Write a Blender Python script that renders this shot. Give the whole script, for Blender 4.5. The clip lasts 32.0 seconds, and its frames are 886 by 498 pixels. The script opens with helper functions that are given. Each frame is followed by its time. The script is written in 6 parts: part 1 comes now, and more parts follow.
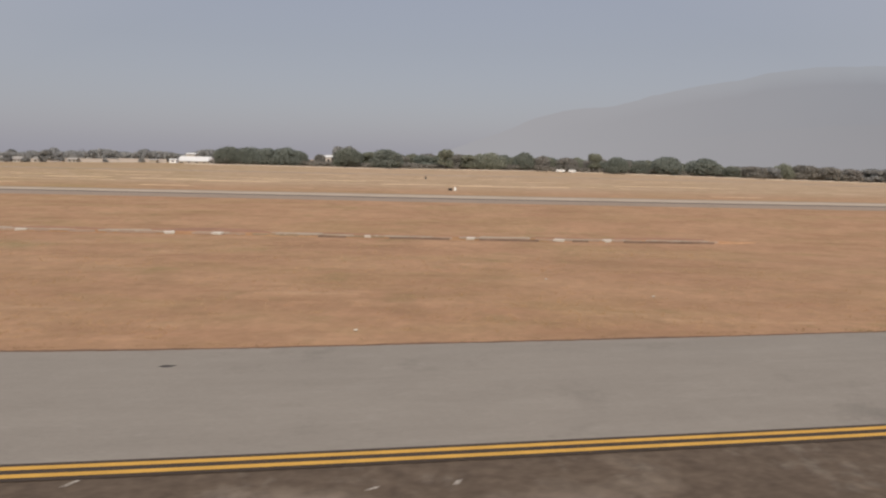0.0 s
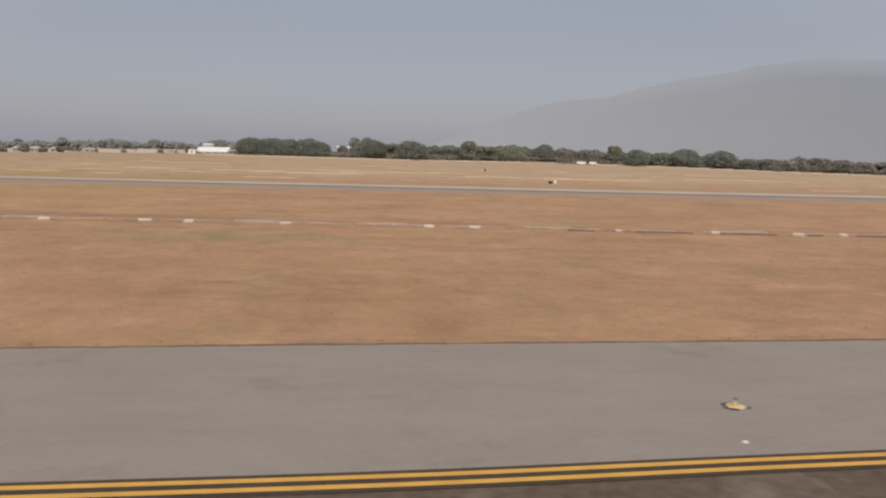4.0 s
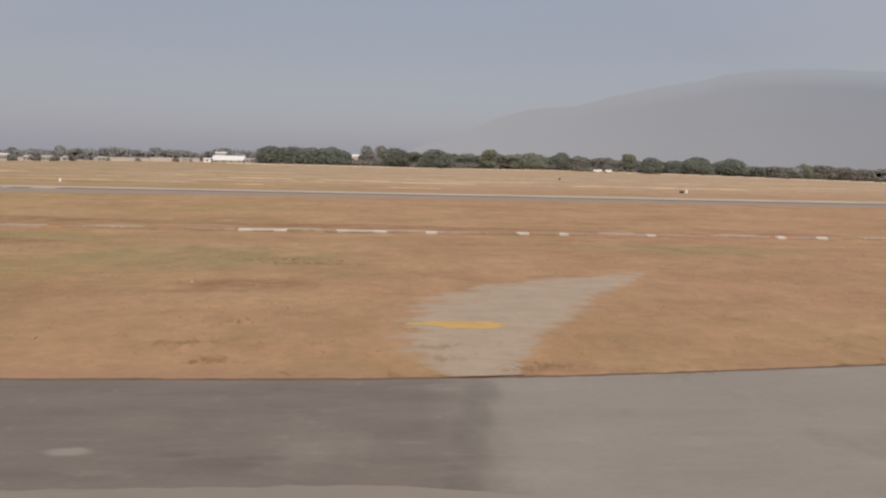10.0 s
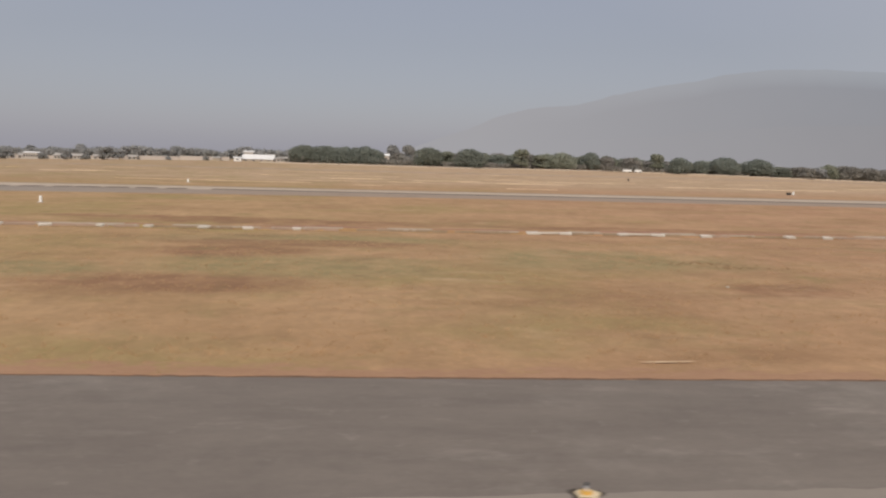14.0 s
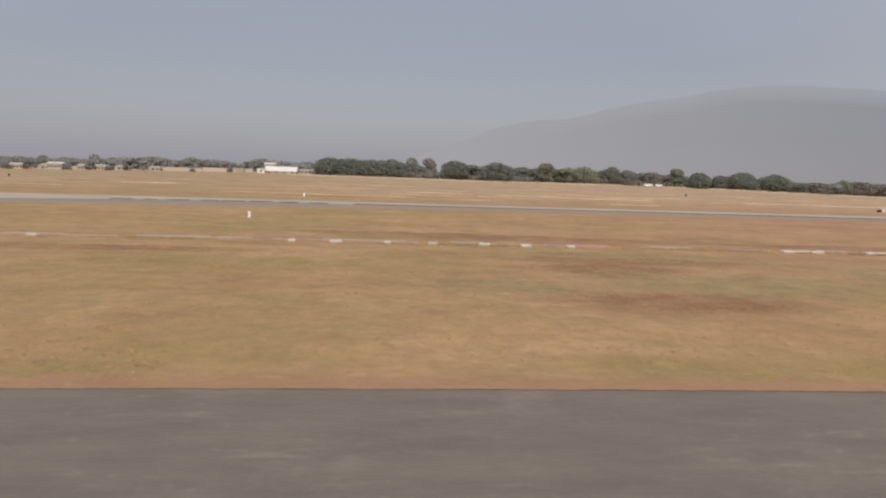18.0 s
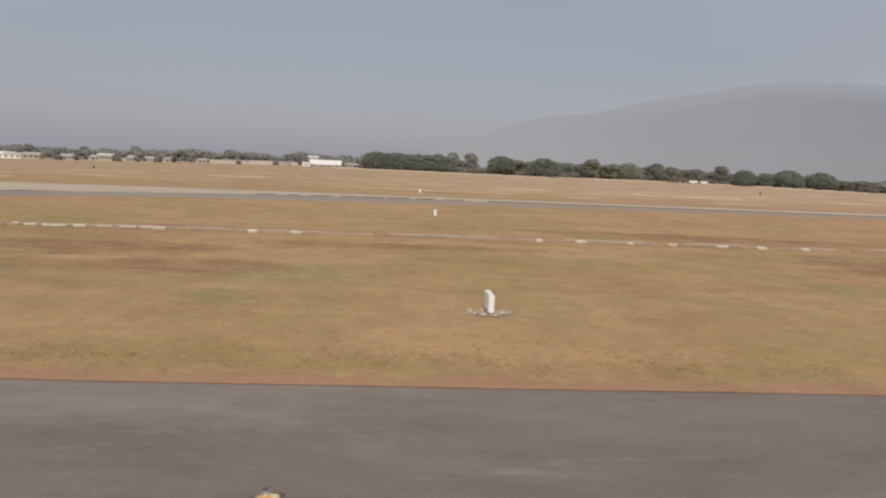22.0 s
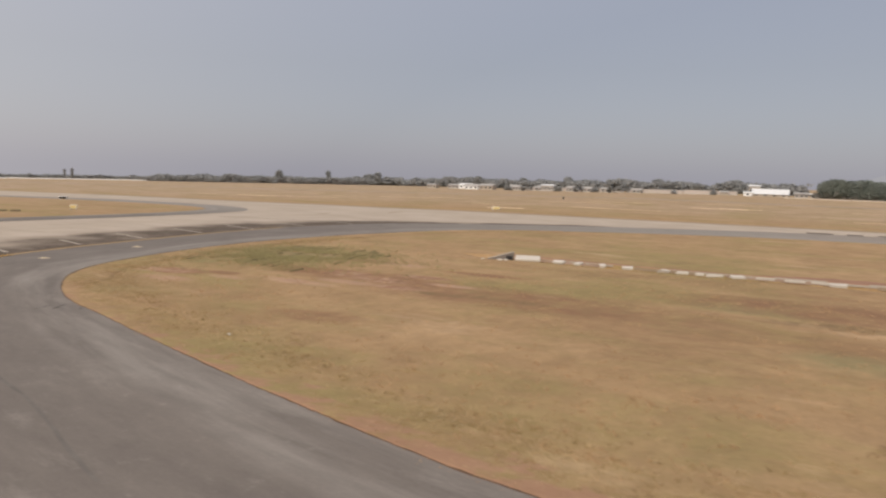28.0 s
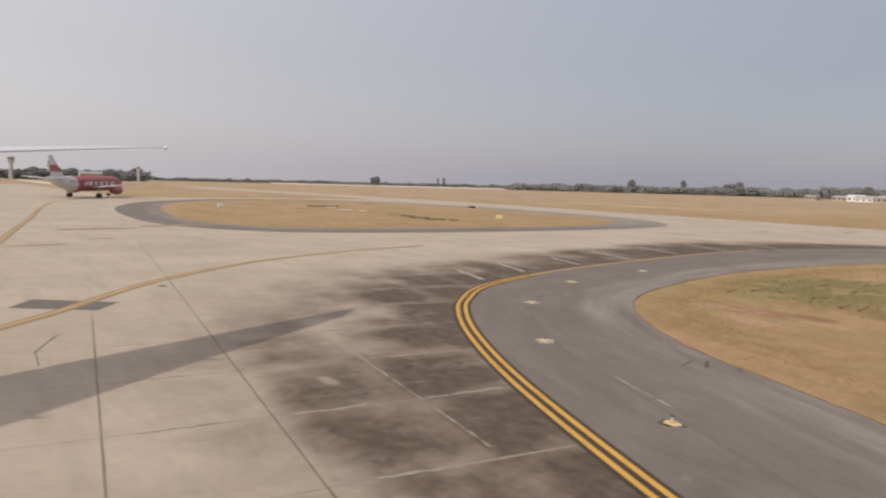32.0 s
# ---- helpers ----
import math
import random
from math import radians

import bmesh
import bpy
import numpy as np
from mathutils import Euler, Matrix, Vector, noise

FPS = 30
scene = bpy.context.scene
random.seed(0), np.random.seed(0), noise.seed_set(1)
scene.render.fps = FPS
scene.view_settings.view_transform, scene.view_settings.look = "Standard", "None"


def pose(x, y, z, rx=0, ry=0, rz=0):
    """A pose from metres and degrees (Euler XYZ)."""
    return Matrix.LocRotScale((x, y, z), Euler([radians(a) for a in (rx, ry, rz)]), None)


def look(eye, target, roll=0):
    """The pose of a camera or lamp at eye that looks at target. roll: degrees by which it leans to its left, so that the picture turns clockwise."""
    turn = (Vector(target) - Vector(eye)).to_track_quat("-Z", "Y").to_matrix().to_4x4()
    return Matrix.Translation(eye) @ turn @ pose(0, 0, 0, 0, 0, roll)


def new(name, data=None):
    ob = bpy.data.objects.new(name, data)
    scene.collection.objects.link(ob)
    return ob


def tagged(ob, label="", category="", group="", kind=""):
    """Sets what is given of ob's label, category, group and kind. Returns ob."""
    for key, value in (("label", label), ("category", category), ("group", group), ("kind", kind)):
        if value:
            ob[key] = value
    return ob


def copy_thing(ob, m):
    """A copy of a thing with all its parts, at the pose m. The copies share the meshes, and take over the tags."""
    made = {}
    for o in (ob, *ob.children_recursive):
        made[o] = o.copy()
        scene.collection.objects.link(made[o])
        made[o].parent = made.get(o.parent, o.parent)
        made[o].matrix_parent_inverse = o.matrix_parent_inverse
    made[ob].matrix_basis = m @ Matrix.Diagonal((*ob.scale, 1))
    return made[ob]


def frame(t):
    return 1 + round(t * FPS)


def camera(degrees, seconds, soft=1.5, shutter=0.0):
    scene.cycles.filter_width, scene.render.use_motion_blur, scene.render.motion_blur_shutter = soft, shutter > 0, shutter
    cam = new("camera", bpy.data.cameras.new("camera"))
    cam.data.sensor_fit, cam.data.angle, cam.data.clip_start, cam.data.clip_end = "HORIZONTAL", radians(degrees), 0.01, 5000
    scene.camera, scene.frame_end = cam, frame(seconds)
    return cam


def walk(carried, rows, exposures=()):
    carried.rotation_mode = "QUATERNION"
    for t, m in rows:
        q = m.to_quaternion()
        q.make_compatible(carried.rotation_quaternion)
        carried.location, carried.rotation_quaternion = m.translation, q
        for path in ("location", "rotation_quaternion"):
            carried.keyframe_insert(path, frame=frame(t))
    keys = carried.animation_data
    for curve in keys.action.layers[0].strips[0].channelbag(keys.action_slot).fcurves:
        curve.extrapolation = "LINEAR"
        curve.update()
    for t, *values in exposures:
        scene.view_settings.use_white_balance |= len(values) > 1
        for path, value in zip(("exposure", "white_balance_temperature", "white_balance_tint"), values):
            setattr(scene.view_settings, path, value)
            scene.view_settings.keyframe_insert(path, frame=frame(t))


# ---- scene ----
cam = camera(63.78, 32.0, soft=2.2, shutter=0.5)

PATH = [
    (0, 0.00, 0.00, 5.80, 82.86, -1.06, -0.14),
    (0.5, -3.04, -0.25, 5.80, 82.58, -1.10, -0.59),
    (1, -6.08, -0.50, 5.80, 82.73, -1.04, -0.67),
    (1.5, -9.13, -0.73, 5.80, 82.62, -1.07, -0.74),
    (2, -12.17, -0.96, 5.80, 82.77, -1.11, -1.20),
    (2.5, -15.22, -1.17, 5.80, 82.71, -1.24, -1.03),
    (3, -18.26, -1.37, 5.80, 82.51, -0.98, -1.30),
    (3.5, -21.28, -1.54, 5.80, 82.19, -1.17, -1.10),
    (5.5, -33.31, -2.10, 5.80, 82.15, -1.64, -2.26),
    (6, -36.33, -2.21, 5.80, 82.13, -1.53, -2.41),
    (6.5, -39.36, -2.30, 5.80, 82.11, -1.42, -2.61),
    (7, -42.40, -2.36, 5.80, 82.27, -1.46, -3.21),
    (7.5, -45.48, -2.41, 5.80, 82.29, -1.63, -3.42),
    (8, -48.60, -2.46, 5.80, 82.27, -1.41, -3.45),
    (8.5, -51.74, -2.50, 5.80, 82.36, -1.32, -3.63),
    (9, -54.89, -2.53, 5.80, 82.44, -1.04, -3.79),
    (9.5, -58.05, -2.53, 5.80, 82.60, -0.98, -3.86),
    (10, -61.23, -2.50, 5.80, 82.78, -1.20, -4.02),
    (10.5, -64.43, -2.45, 5.80, 82.83, -1.30, -4.16),
    (11, -67.65, -2.39, 5.80, 82.81, -1.42, -4.23),
    (11.5, -70.89, -2.32, 5.80, 82.83, -1.42, -4.40),
    (12, -74.14, -2.25, 5.80, 82.79, -1.51, -4.51),
    (12.5, -77.42, -2.19, 5.80, 82.77, -1.37, -4.93),
    (13, -80.70, -2.15, 5.80, 82.68, -1.48, -4.89),
    (13.5, -83.99, -2.10, 5.80, 82.61, -1.54, -4.80),
    (14, -87.26, -2.06, 5.80, 82.69, -1.38, -4.57),
    (14.5, -90.51, -2.00, 5.80, 82.78, -1.45, -4.68),
    (16.5, -103.31, -1.74, 5.80, 83.32, -1.78, -5.49),
    (17, -106.42, -1.67, 5.80, 83.49, -1.83, -5.68),
    (17.5, -109.44, -1.60, 5.80, 83.73, -1.66, -5.79),
    (18, -112.36, -1.53, 5.80, 83.69, -1.77, -5.56),
    (18.5, -115.17, -1.47, 5.80, 83.54, -1.84, -5.45),
    (19, -117.88, -1.41, 5.80, 83.50, -2.19, -5.33),
    (19.5, -120.49, -1.36, 5.80, 83.54, -2.12, -5.28),
    (20, -123.01, -1.31, 5.80, 83.54, -2.22, -5.09),
    (20.5, -125.46, -1.27, 5.80, 83.45, -2.30, -4.99),
    (21, -127.87, -1.23, 5.80, 83.57, -2.35, -5.07),
    (21.5, -130.07, -1.18, 5.80, 83.55, -2.28, -4.80),
    (22, -132.19, -1.01, 5.80, 83.15, -2.29, -4.28),
    (22.5, -134.26, -0.72, 5.80, 83.13, -2.17, -3.70),
    (23, -136.23, -0.27, 5.80, 83.44, -2.42, -2.62),
    (23.5, -138.13, 0.33, 5.80, 83.47, -2.20, -0.90),
    (24, -139.92, 1.03, 5.80, 83.80, -2.03, 1.32),
    (24.5, -141.56, 1.74, 5.80, 84.08, -2.11, 3.80),
    (26.5, -147.84, 4.54, 5.80, 84.32, -1.56, 16.85),
    (27, -149.42, 5.20, 5.80, 84.38, -1.60, 20.45),
    (27.5, -151.03, 5.78, 5.80, 84.40, -1.77, 23.92),
    (28, -152.66, 6.26, 5.80, 84.28, -1.75, 27.43),
    (28.5, -154.31, 6.58, 5.80, 84.26, -1.75, 30.95),
    (29, -156.02, 6.74, 5.80, 84.23, -1.80, 34.45),
    (29.5, -157.79, 6.77, 5.80, 84.15, -1.90, 38.04),
    (30, -159.58, 6.66, 5.80, 84.25, -1.73, 41.62),
    (30.5, -161.40, 6.36, 5.80, 84.21, -1.69, 45.05),
    (31, -163.19, 5.88, 5.80, 84.17, -1.82, 48.34),
    (31.5, -164.95, 5.26, 5.80, 84.08, -1.79, 51.48),
    (32, -166.69, 4.56, 5.80, 84.16, -1.84, 54.36),
]
walk(cam, [(t, pose(*p)) for t, *p in PATH], [(0.0, -0.10), (25.0, -0.10), (27.0, -0.09), (29.0, 0.01), (32.0, 0.02)])

# ---- world, sun, exposure ----
SUN_EL = 39.5
world = bpy.data.worlds.new("world")
scene.world = world
world.use_nodes = True
wn, wl = world.node_tree.nodes, world.node_tree.links
wn.clear()
sky = wn.new("ShaderNodeTexSky")
sky.sky_type = "NISHITA"
sky.sun_disc = False
sky.sun_elevation = radians(SUN_EL)
sky.sun_rotation = radians(180)
sky.air_density, sky.dust_density, sky.ozone_density = 1.0, 2.5, 1.0
bg_sky = wn.new("ShaderNodeBackground")
bg_sky.inputs[1].default_value = 0.030
bg_haze = wn.new("ShaderNodeBackground")
# haze scatters more light towards the sun's side of the sky
way = wn.new("ShaderNodeTexCoord")
dot = wn.new("ShaderNodeVectorMath")
dot.operation = "DOT_PRODUCT"
dot.inputs[1].default_value = (0, -math.cos(radians(SUN_EL)), math.sin(radians(SUN_EL)))
wl.new(way.outputs["Generated"], dot.inputs[0])
near_sun = wn.new("ShaderNodeMapRange")
near_sun.inputs[1].default_value, near_sun.inputs[2].default_value = -0.60, 0.15
wl.new(dot.outputs["Value"], near_sun.inputs[0])
haze = wn.new("ShaderNodeMix")
haze.data_type = "RGBA"
haze.inputs[6].default_value, haze.inputs[7].default_value = (0.345, 0.338, 0.372, 1), (0.70, 0.655, 0.645, 1)
wl.new(near_sun.outputs[0], haze.inputs[0])
wl.new(haze.outputs[2], bg_haze.inputs[0])
bg_haze.inputs[1].default_value = 0.80
height = wn.new("ShaderNodeSeparateXYZ")
wl.new(way.outputs["Generated"], height.inputs[0])
band = wn.new("ShaderNodeValToRGB")
wl.new(height.outputs[2], band.inputs[0])
stops = band.color_ramp.elements
stops[0].position, stops[0].color = 0.0, (0.032, 0.028, 0.046, 1)
stops[1].position, stops[1].color = 0.15, (0.0, 0.0, 0.004, 1)
high = stops.new(0.40)
high.color = (0.004, 0.022, 0.050, 1)
bg_band = wn.new("ShaderNodeBackground")
wl.new(band.outputs[0], bg_band.inputs[0])
haze_sum = wn.new("ShaderNodeAddShader")
wl.new(bg_haze.outputs[0], haze_sum.inputs[0])
wl.new(bg_band.outputs[0], haze_sum.inputs[1])
both = wn.new("ShaderNodeAddShader")
wout = wn.new("ShaderNodeOutputWorld")
wl.new(sky.outputs[0], bg_sky.inputs[0])
wl.new(bg_sky.outputs[0], both.inputs[0])
wl.new(haze_sum.outputs[0], both.inputs[1])
wl.new(both.outputs[0], wout.inputs[0])
sun = new("sun", bpy.data.lights.new("sun", "SUN"))
sun.data.energy, sun.data.angle, sun.data.color = 2.45, radians(1.0), (1.0, 0.885, 0.77)
sun.matrix_world = look((0, -100, 100 * math.tan(radians(SUN_EL))), (0, 0, 0))


# ---- materials ----
def material(name, rough=0.9, metal=0.0):
    m = bpy.data.materials.new(name)
    m.use_nodes = True
    b = m.node_tree.nodes["Principled BSDF"]
    b.inputs["Roughness"].default_value, b.inputs["Metallic"].default_value = rough, metal
    b.inputs["Specular IOR Level"].default_value = 0.25
    return m, m.node_tree.nodes, m.node_tree.links, b


def plain(name, colour, rough=0.6, metal=0.0, vary=0.12, scale=3.0):
    """One paint or plastic with slight dirt."""
    m, n, l, b = material(name, rough, metal)
    tc, nz, mx = n.new("ShaderNodeTexCoord"), n.new("ShaderNodeTexNoise"), n.new("ShaderNodeMix")
    mx.data_type = "RGBA"
    nz.inputs["Scale"].default_value, nz.inputs["Detail"].default_value = scale, 6
    l.new(tc.outputs["Object"], nz.inputs["Vector"])
    l.new(nz.outputs[0], mx.inputs[0])
    mx.inputs[6].default_value = (*[c * (1 - vary) for c in colour], 1)
    mx.inputs[7].default_value = (*[min(1, c * (1 + vary)) for c in colour], 1)
    l.new(mx.outputs[2], b.inputs["Base Color"])
    return m


def noise_node(n, l, vec, scale, detail=5.0, rough=0.55, stretch=None):
    if stretch:
        mp = n.new("ShaderNodeMapping")
        mp.inputs["Scale"].default_value = stretch
        l.new(vec, mp.inputs["Vector"])
        vec = mp.outputs[0]
    nz = n.new("ShaderNodeTexNoise")
    nz.inputs["Scale"].default_value, nz.inputs["Detail"].default_value, nz.inputs["Roughness"].default_value = scale, detail, rough
    l.new(vec, nz.inputs["Vector"])
    return nz.outputs[0]


def ramp(n, l, fac, lo, hi):
    r = n.new("ShaderNodeMapRange")
    r.inputs[1].default_value, r.inputs[2].default_value = lo, hi
    l.new(fac, r.inputs[0])
    return r.outputs[0]


def blend(n, l, fac, a, b, mode="MIX"):
    mx = n.new("ShaderNodeMix")
    mx.data_type, mx.blend_type = "RGBA", mode
    for sock, v in ((0, fac), (6, a), (7, b)):
        if isinstance(v, tuple):
            mx.inputs[sock].default_value = (*v, 1)
        elif isinstance(v, float):
            mx.inputs[sock].default_value = v
        else:
            l.new(v, mx.inputs[sock])
    return mx.outputs[2]


def bump(n, l, b, fac, strength, dist):
    bp = n.new("ShaderNodeBump")
    bp.inputs["Strength"].default_value, bp.inputs["Distance"].default_value = strength, dist
    l.new(fac, bp.inputs["Height"])
    l.new(bp.outputs[0], b.inputs["Normal"])


def world_pos(n):
    return n.new("ShaderNodeNewGeometry").outputs["Position"]


def spots(n, l, p, places, wob):
    """A mask of soft-edged patches at plan places (x, y, rx, ry)."""
    total = None
    for x, y, rx, ry in places:
        mp = n.new("ShaderNodeMapping")
        mp.inputs["Location"].default_value = (-x / rx, -y / ry, 0)
        mp.inputs["Scale"].default_value = (1 / rx, 1 / ry, 0)
        l.new(p, mp.inputs["Vector"])
        ln = n.new("ShaderNodeVectorMath")
        ln.operation = "LENGTH"
        l.new(mp.outputs[0], ln.inputs[0])
        ad = n.new("ShaderNodeMath")
        ad.operation = "ADD"
        l.new(ln.outputs["Value"], ad.inputs[0])
        l.new(wob, ad.inputs[1])
        r = ramp(n, l, ad.outputs[0], 1.75, 1.15)
        if total is None:
            total = r
        else:
            mx = n.new("ShaderNodeMath")
            mx.operation = "MAXIMUM"
            l.new(total, mx.inputs[0])
            l.new(r, mx.inputs[1])
            total = mx.outputs[0]
    return total


def grass_colour(n, l, p):
    """Stubble, straw, olive and burnt patches; returns the colour and the fine relief."""
    wob = noise_node(n, l, p, 0.20, 7, 0.72, (0.8, 1.2, 1))
    big = noise_node(n, l, p, 0.035, 6, 0.65, (0.8, 1.3, 1))
    mid = noise_node(n, l, p, 0.13, 8, 0.72, (0.75, 1.2, 1))
    clump = noise_node(n, l, p, 0.45, 8, 0.72, (1.0, 0.8, 1))
    fine = noise_node(n, l, p, 1.5, 8, 0.75, (1.1, 0.8, 1))
    grit = noise_node(n, l, p, 7.0, 6, 0.75)
    sep = n.new("ShaderNodeSeparateXYZ")
    l.new(p, sep.inputs[0])
    west = ramp(n, l, sep.outputs[0], -45.0, -112.0)
    # red-brown stubble in the east turns to olive straw in the west
    c = blend(n, l, ramp(n, l, mid, 0.34, 0.66), (0.425, 0.238, 0.140), (0.540, 0.332, 0.196))
    straw = blend(n, l, ramp(n, l, mid, 0.32, 0.66), (0.412, 0.268, 0.130), (0.552, 0.366, 0.196))
    c = blend(n, l, west, c, straw)
    # beyond the runway the grass colour is paled to paint in haze
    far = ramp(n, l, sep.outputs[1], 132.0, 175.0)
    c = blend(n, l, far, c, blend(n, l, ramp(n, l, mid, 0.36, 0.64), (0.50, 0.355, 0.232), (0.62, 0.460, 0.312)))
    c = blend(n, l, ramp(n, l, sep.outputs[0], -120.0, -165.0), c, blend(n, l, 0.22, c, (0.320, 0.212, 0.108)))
    # the far west gets the same painted haze
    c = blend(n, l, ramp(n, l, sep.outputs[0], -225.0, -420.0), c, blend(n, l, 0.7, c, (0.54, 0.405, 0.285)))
    olive = ramp(n, l, noise_node(n, l, p, 0.075, 8, 0.72, (0.7, 1.3, 1)), 0.47, 0.62)
    amount = blend(n, l, west, (0.30, 0.30, 0.30), (0.92, 0.92, 0.92))
    mul = n.new("ShaderNodeMath")
    mul.operation = "MULTIPLY"
    l.new(olive, mul.inputs[0])
    l.new(amount, mul.inputs[1])
    c = blend(n, l, mul.outputs[0], c, (0.340, 0.272, 0.110))
    green = spots(n, l, p, [(-186.5, 46.5, 6, 6), (-73, 42, 9, 6), (-38, 51, 10, 4), (-137, 36, 5, 4), (-106, 35, 5, 3), (-92, 37, 9, 5), (-150, 34, 3, 2), (-155, 44, 2.5, 1.5), (-139, 29, 2, 2), (-94, 52, 12, 4)], wob)
    c = blend(n, l, green, c, blend(n, l, ramp(n, l, clump, 0.74, 0.40), c, (0.330, 0.280, 0.135)))
    red = spots(n, l, p, [(-143, 38, 5, 3), (-97, 31, 7, 3), (-68, 30.5, 3, 2), (-96, 66.5, 16, 3), (-108, 69, 12, 2), (-132, 51, 10, 2), (-93, 49, 9, 2.4), (-165, 39, 9, 3), (-176, 41, 7, 2), (-150, 46, 9, 3), (-60, 66, 20, 2), (-97, 44, 6, 3), (-174.5, 42.2, 3.2, 1.0), (-171.8, 40.3, 1.6, 0.8), (-166.6, 38.5, 3.0, 0.8), (-163.0, 39.2, 1.6, 0.5), (-179, 47.5, 2.5, 0.8), (-170.5, 46.5, 3.0, 0.7), (-185.3, 35.8, 2.0, 1.1), (-182.6, 36.8, 1.4, 0.6), (-170.8, 29.6, 2.6, 1.1)], wob)
    c = blend(n, l, red, c, blend(n, l, ramp(n, l, clump, 0.76, 0.42), c, (0.300, 0.160, 0.090)))
    bare = spots(n, l, p, [(-177.0, 41.2, 1.6, 0.9), (-174.2, 40.4, 1.8, 1.0), (-172.8, 43.0, 1.6, 0.8), (-171.9, 38.6, 1.5, 0.6), (-185.4, 35.5, 1.3, 0.9), (-184.0, 49.3, 2.0, 0.7)], wob)
    c = blend(n, l, bare, c, blend(n, l, ramp(n, l, fine, 0.62, 0.44), (0.500, 0.325, 0.215), (0.335, 0.180, 0.110)))
    rough_strip = spots(n, l, p, [(-169.0, 38.0, 1.4, 0.45), (-166.6, 38.6, 1.8, 0.5), (-164.2, 38.4, 1.0, 0.4), (-151.5, 41.5, 2.5, 0.9)], wob)
    c = blend(n, l, rough_strip, c, blend(n, l, ramp(n, l, fine, 0.66, 0.44), c, (0.235, 0.158, 0.078)))
    vivid = spots(n, l, p, [(-187.8, 40.0, 1.3, 1.2), (-186.2, 44.2, 1.4, 1.5), (-184.0, 44.6, 1.3, 1.2)], wob)
    c = blend(n, l, vivid, c, blend(n, l, ramp(n, l, fine, 0.68, 0.40), c, (0.335, 0.305, 0.135)))
    rosy = spots(n, l, p, [(-183.6, 33.4, 1.8, 0.7), (-176.8, 36.7, 2.2, 0.6), (-175.2, 38.5, 1.8, 0.6), (-187.0, 35.2, 1.0, 0.8), (-181.2, 35.6, 1.2, 0.4), (-178.2, 37.2, 1.3, 0.5), (-169.8, 41.0, 1.6, 0.5), (-176.9, 47.3, 1.6, 0.6)], wob)
    c = blend(n, l, rosy, c, blend(n, l, ramp(n, l, clump, 0.70, 0.42), c, (0.560, 0.355, 0.245)))
    burnt = ramp(n, l, noise_node(n, l, p, 0.10, 9, 0.75, (0.55, 1.2, 1)), 0.52, 0.64)
    c = blend(n, l, burnt, c, blend(n, l, 0.5, c, (0.275, 0.155, 0.082)))
    pale = ramp(n, l, noise_node(n, l, p, 0.16, 9, 0.75, (0.5, 1.3, 1)), 0.57, 0.70)
    c = blend(n, l, pale, c, blend(n, l, 0.6, c, (0.64, 0.45, 0.28)))
    blot = ramp(n, l, noise_node(n, l, p, 0.30, 7, 0.68, (1.0, 0.8, 1)), 0.55, 0.66)
    c = blend(n, l, blot, c, blend(n, l, 0.32, c, (0.235, 0.150, 0.080)))
    moss = ramp(n, l, noise_node(n, l, p, 0.27, 7, 0.68, (1.0, 0.8, 1.7)), 0.56, 0.67)
    c = blend(n, l, moss, c, blend(n, l, 0.45, c, (0.270, 0.222, 0.095)))
    c = blend(n, l, ramp(n, l, clump, 0.28, 0.58), blend(n, l, 0.38, c, (0.19, 0.12, 0.06)), c)
    c = blend(n, l, ramp(n, l, fine, 0.30, 0.60), blend(n, l, 0.34, c, (0.19, 0.12, 0.06)), c)
    c = blend(n, l, ramp(n, l, grit, 0.28, 0.66), blend(n, l, 0.30, c, (0.18, 0.115, 0.06)), c)
    return c, fine


def dry_grass():
    m, n, l, b = material("dry_grass", 1.0)
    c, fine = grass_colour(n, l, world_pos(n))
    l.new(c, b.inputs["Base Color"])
    bump(n, l, b, fine, 0.7, 0.12)
    return m


def worn_ground(name, lo, hi, dark, scale, soft=0.10):
    """Bare soil or gravel that thins out into the grass where its cover value falls."""
    m, n, l, b = material(name, 1.0)
    p = world_pos(n)
    g, fine = grass_colour(n, l, p)
    f1, f2 = noise_node(n, l, p, 0.7, 7, 0.7, (0.7, 1.3, 1)), noise_node(n, l, p, 7.0, 6, 0.75)
    c = blend(n, l, ramp(n, l, f1, 0.3, 0.7), lo, hi)
    c = blend(n, l, ramp(n, l, f2, 0.3, 0.65), blend(n, l, 0.35, c, dark), c)
    at = n.new("ShaderNodeAttribute")
    at.attribute_name = "cover"
    ad = n.new("ShaderNodeMath")
    ad.operation = "ADD"
    l.new(at.outputs["Fac"], ad.inputs[0])
    eat = n.new("ShaderNodeMath")
    eat.operation = "MULTIPLY_ADD"
    l.new(noise_node(n, l, p, scale, 8, 0.68, (0.5, 1.2, 1)), eat.inputs[0])
    eat.inputs[1].default_value, eat.inputs[2].default_value = 2.0, -0.5
    l.new(eat.outputs[0], ad.inputs[1])
    c = blend(n, l, ramp(n, l, ad.outputs[0], 1.0 - soft, 1.0 + soft), g, c)
    l.new(c, b.inputs["Base Color"])
    bump(n, l, b, f2, 0.6, 0.05)
    return m


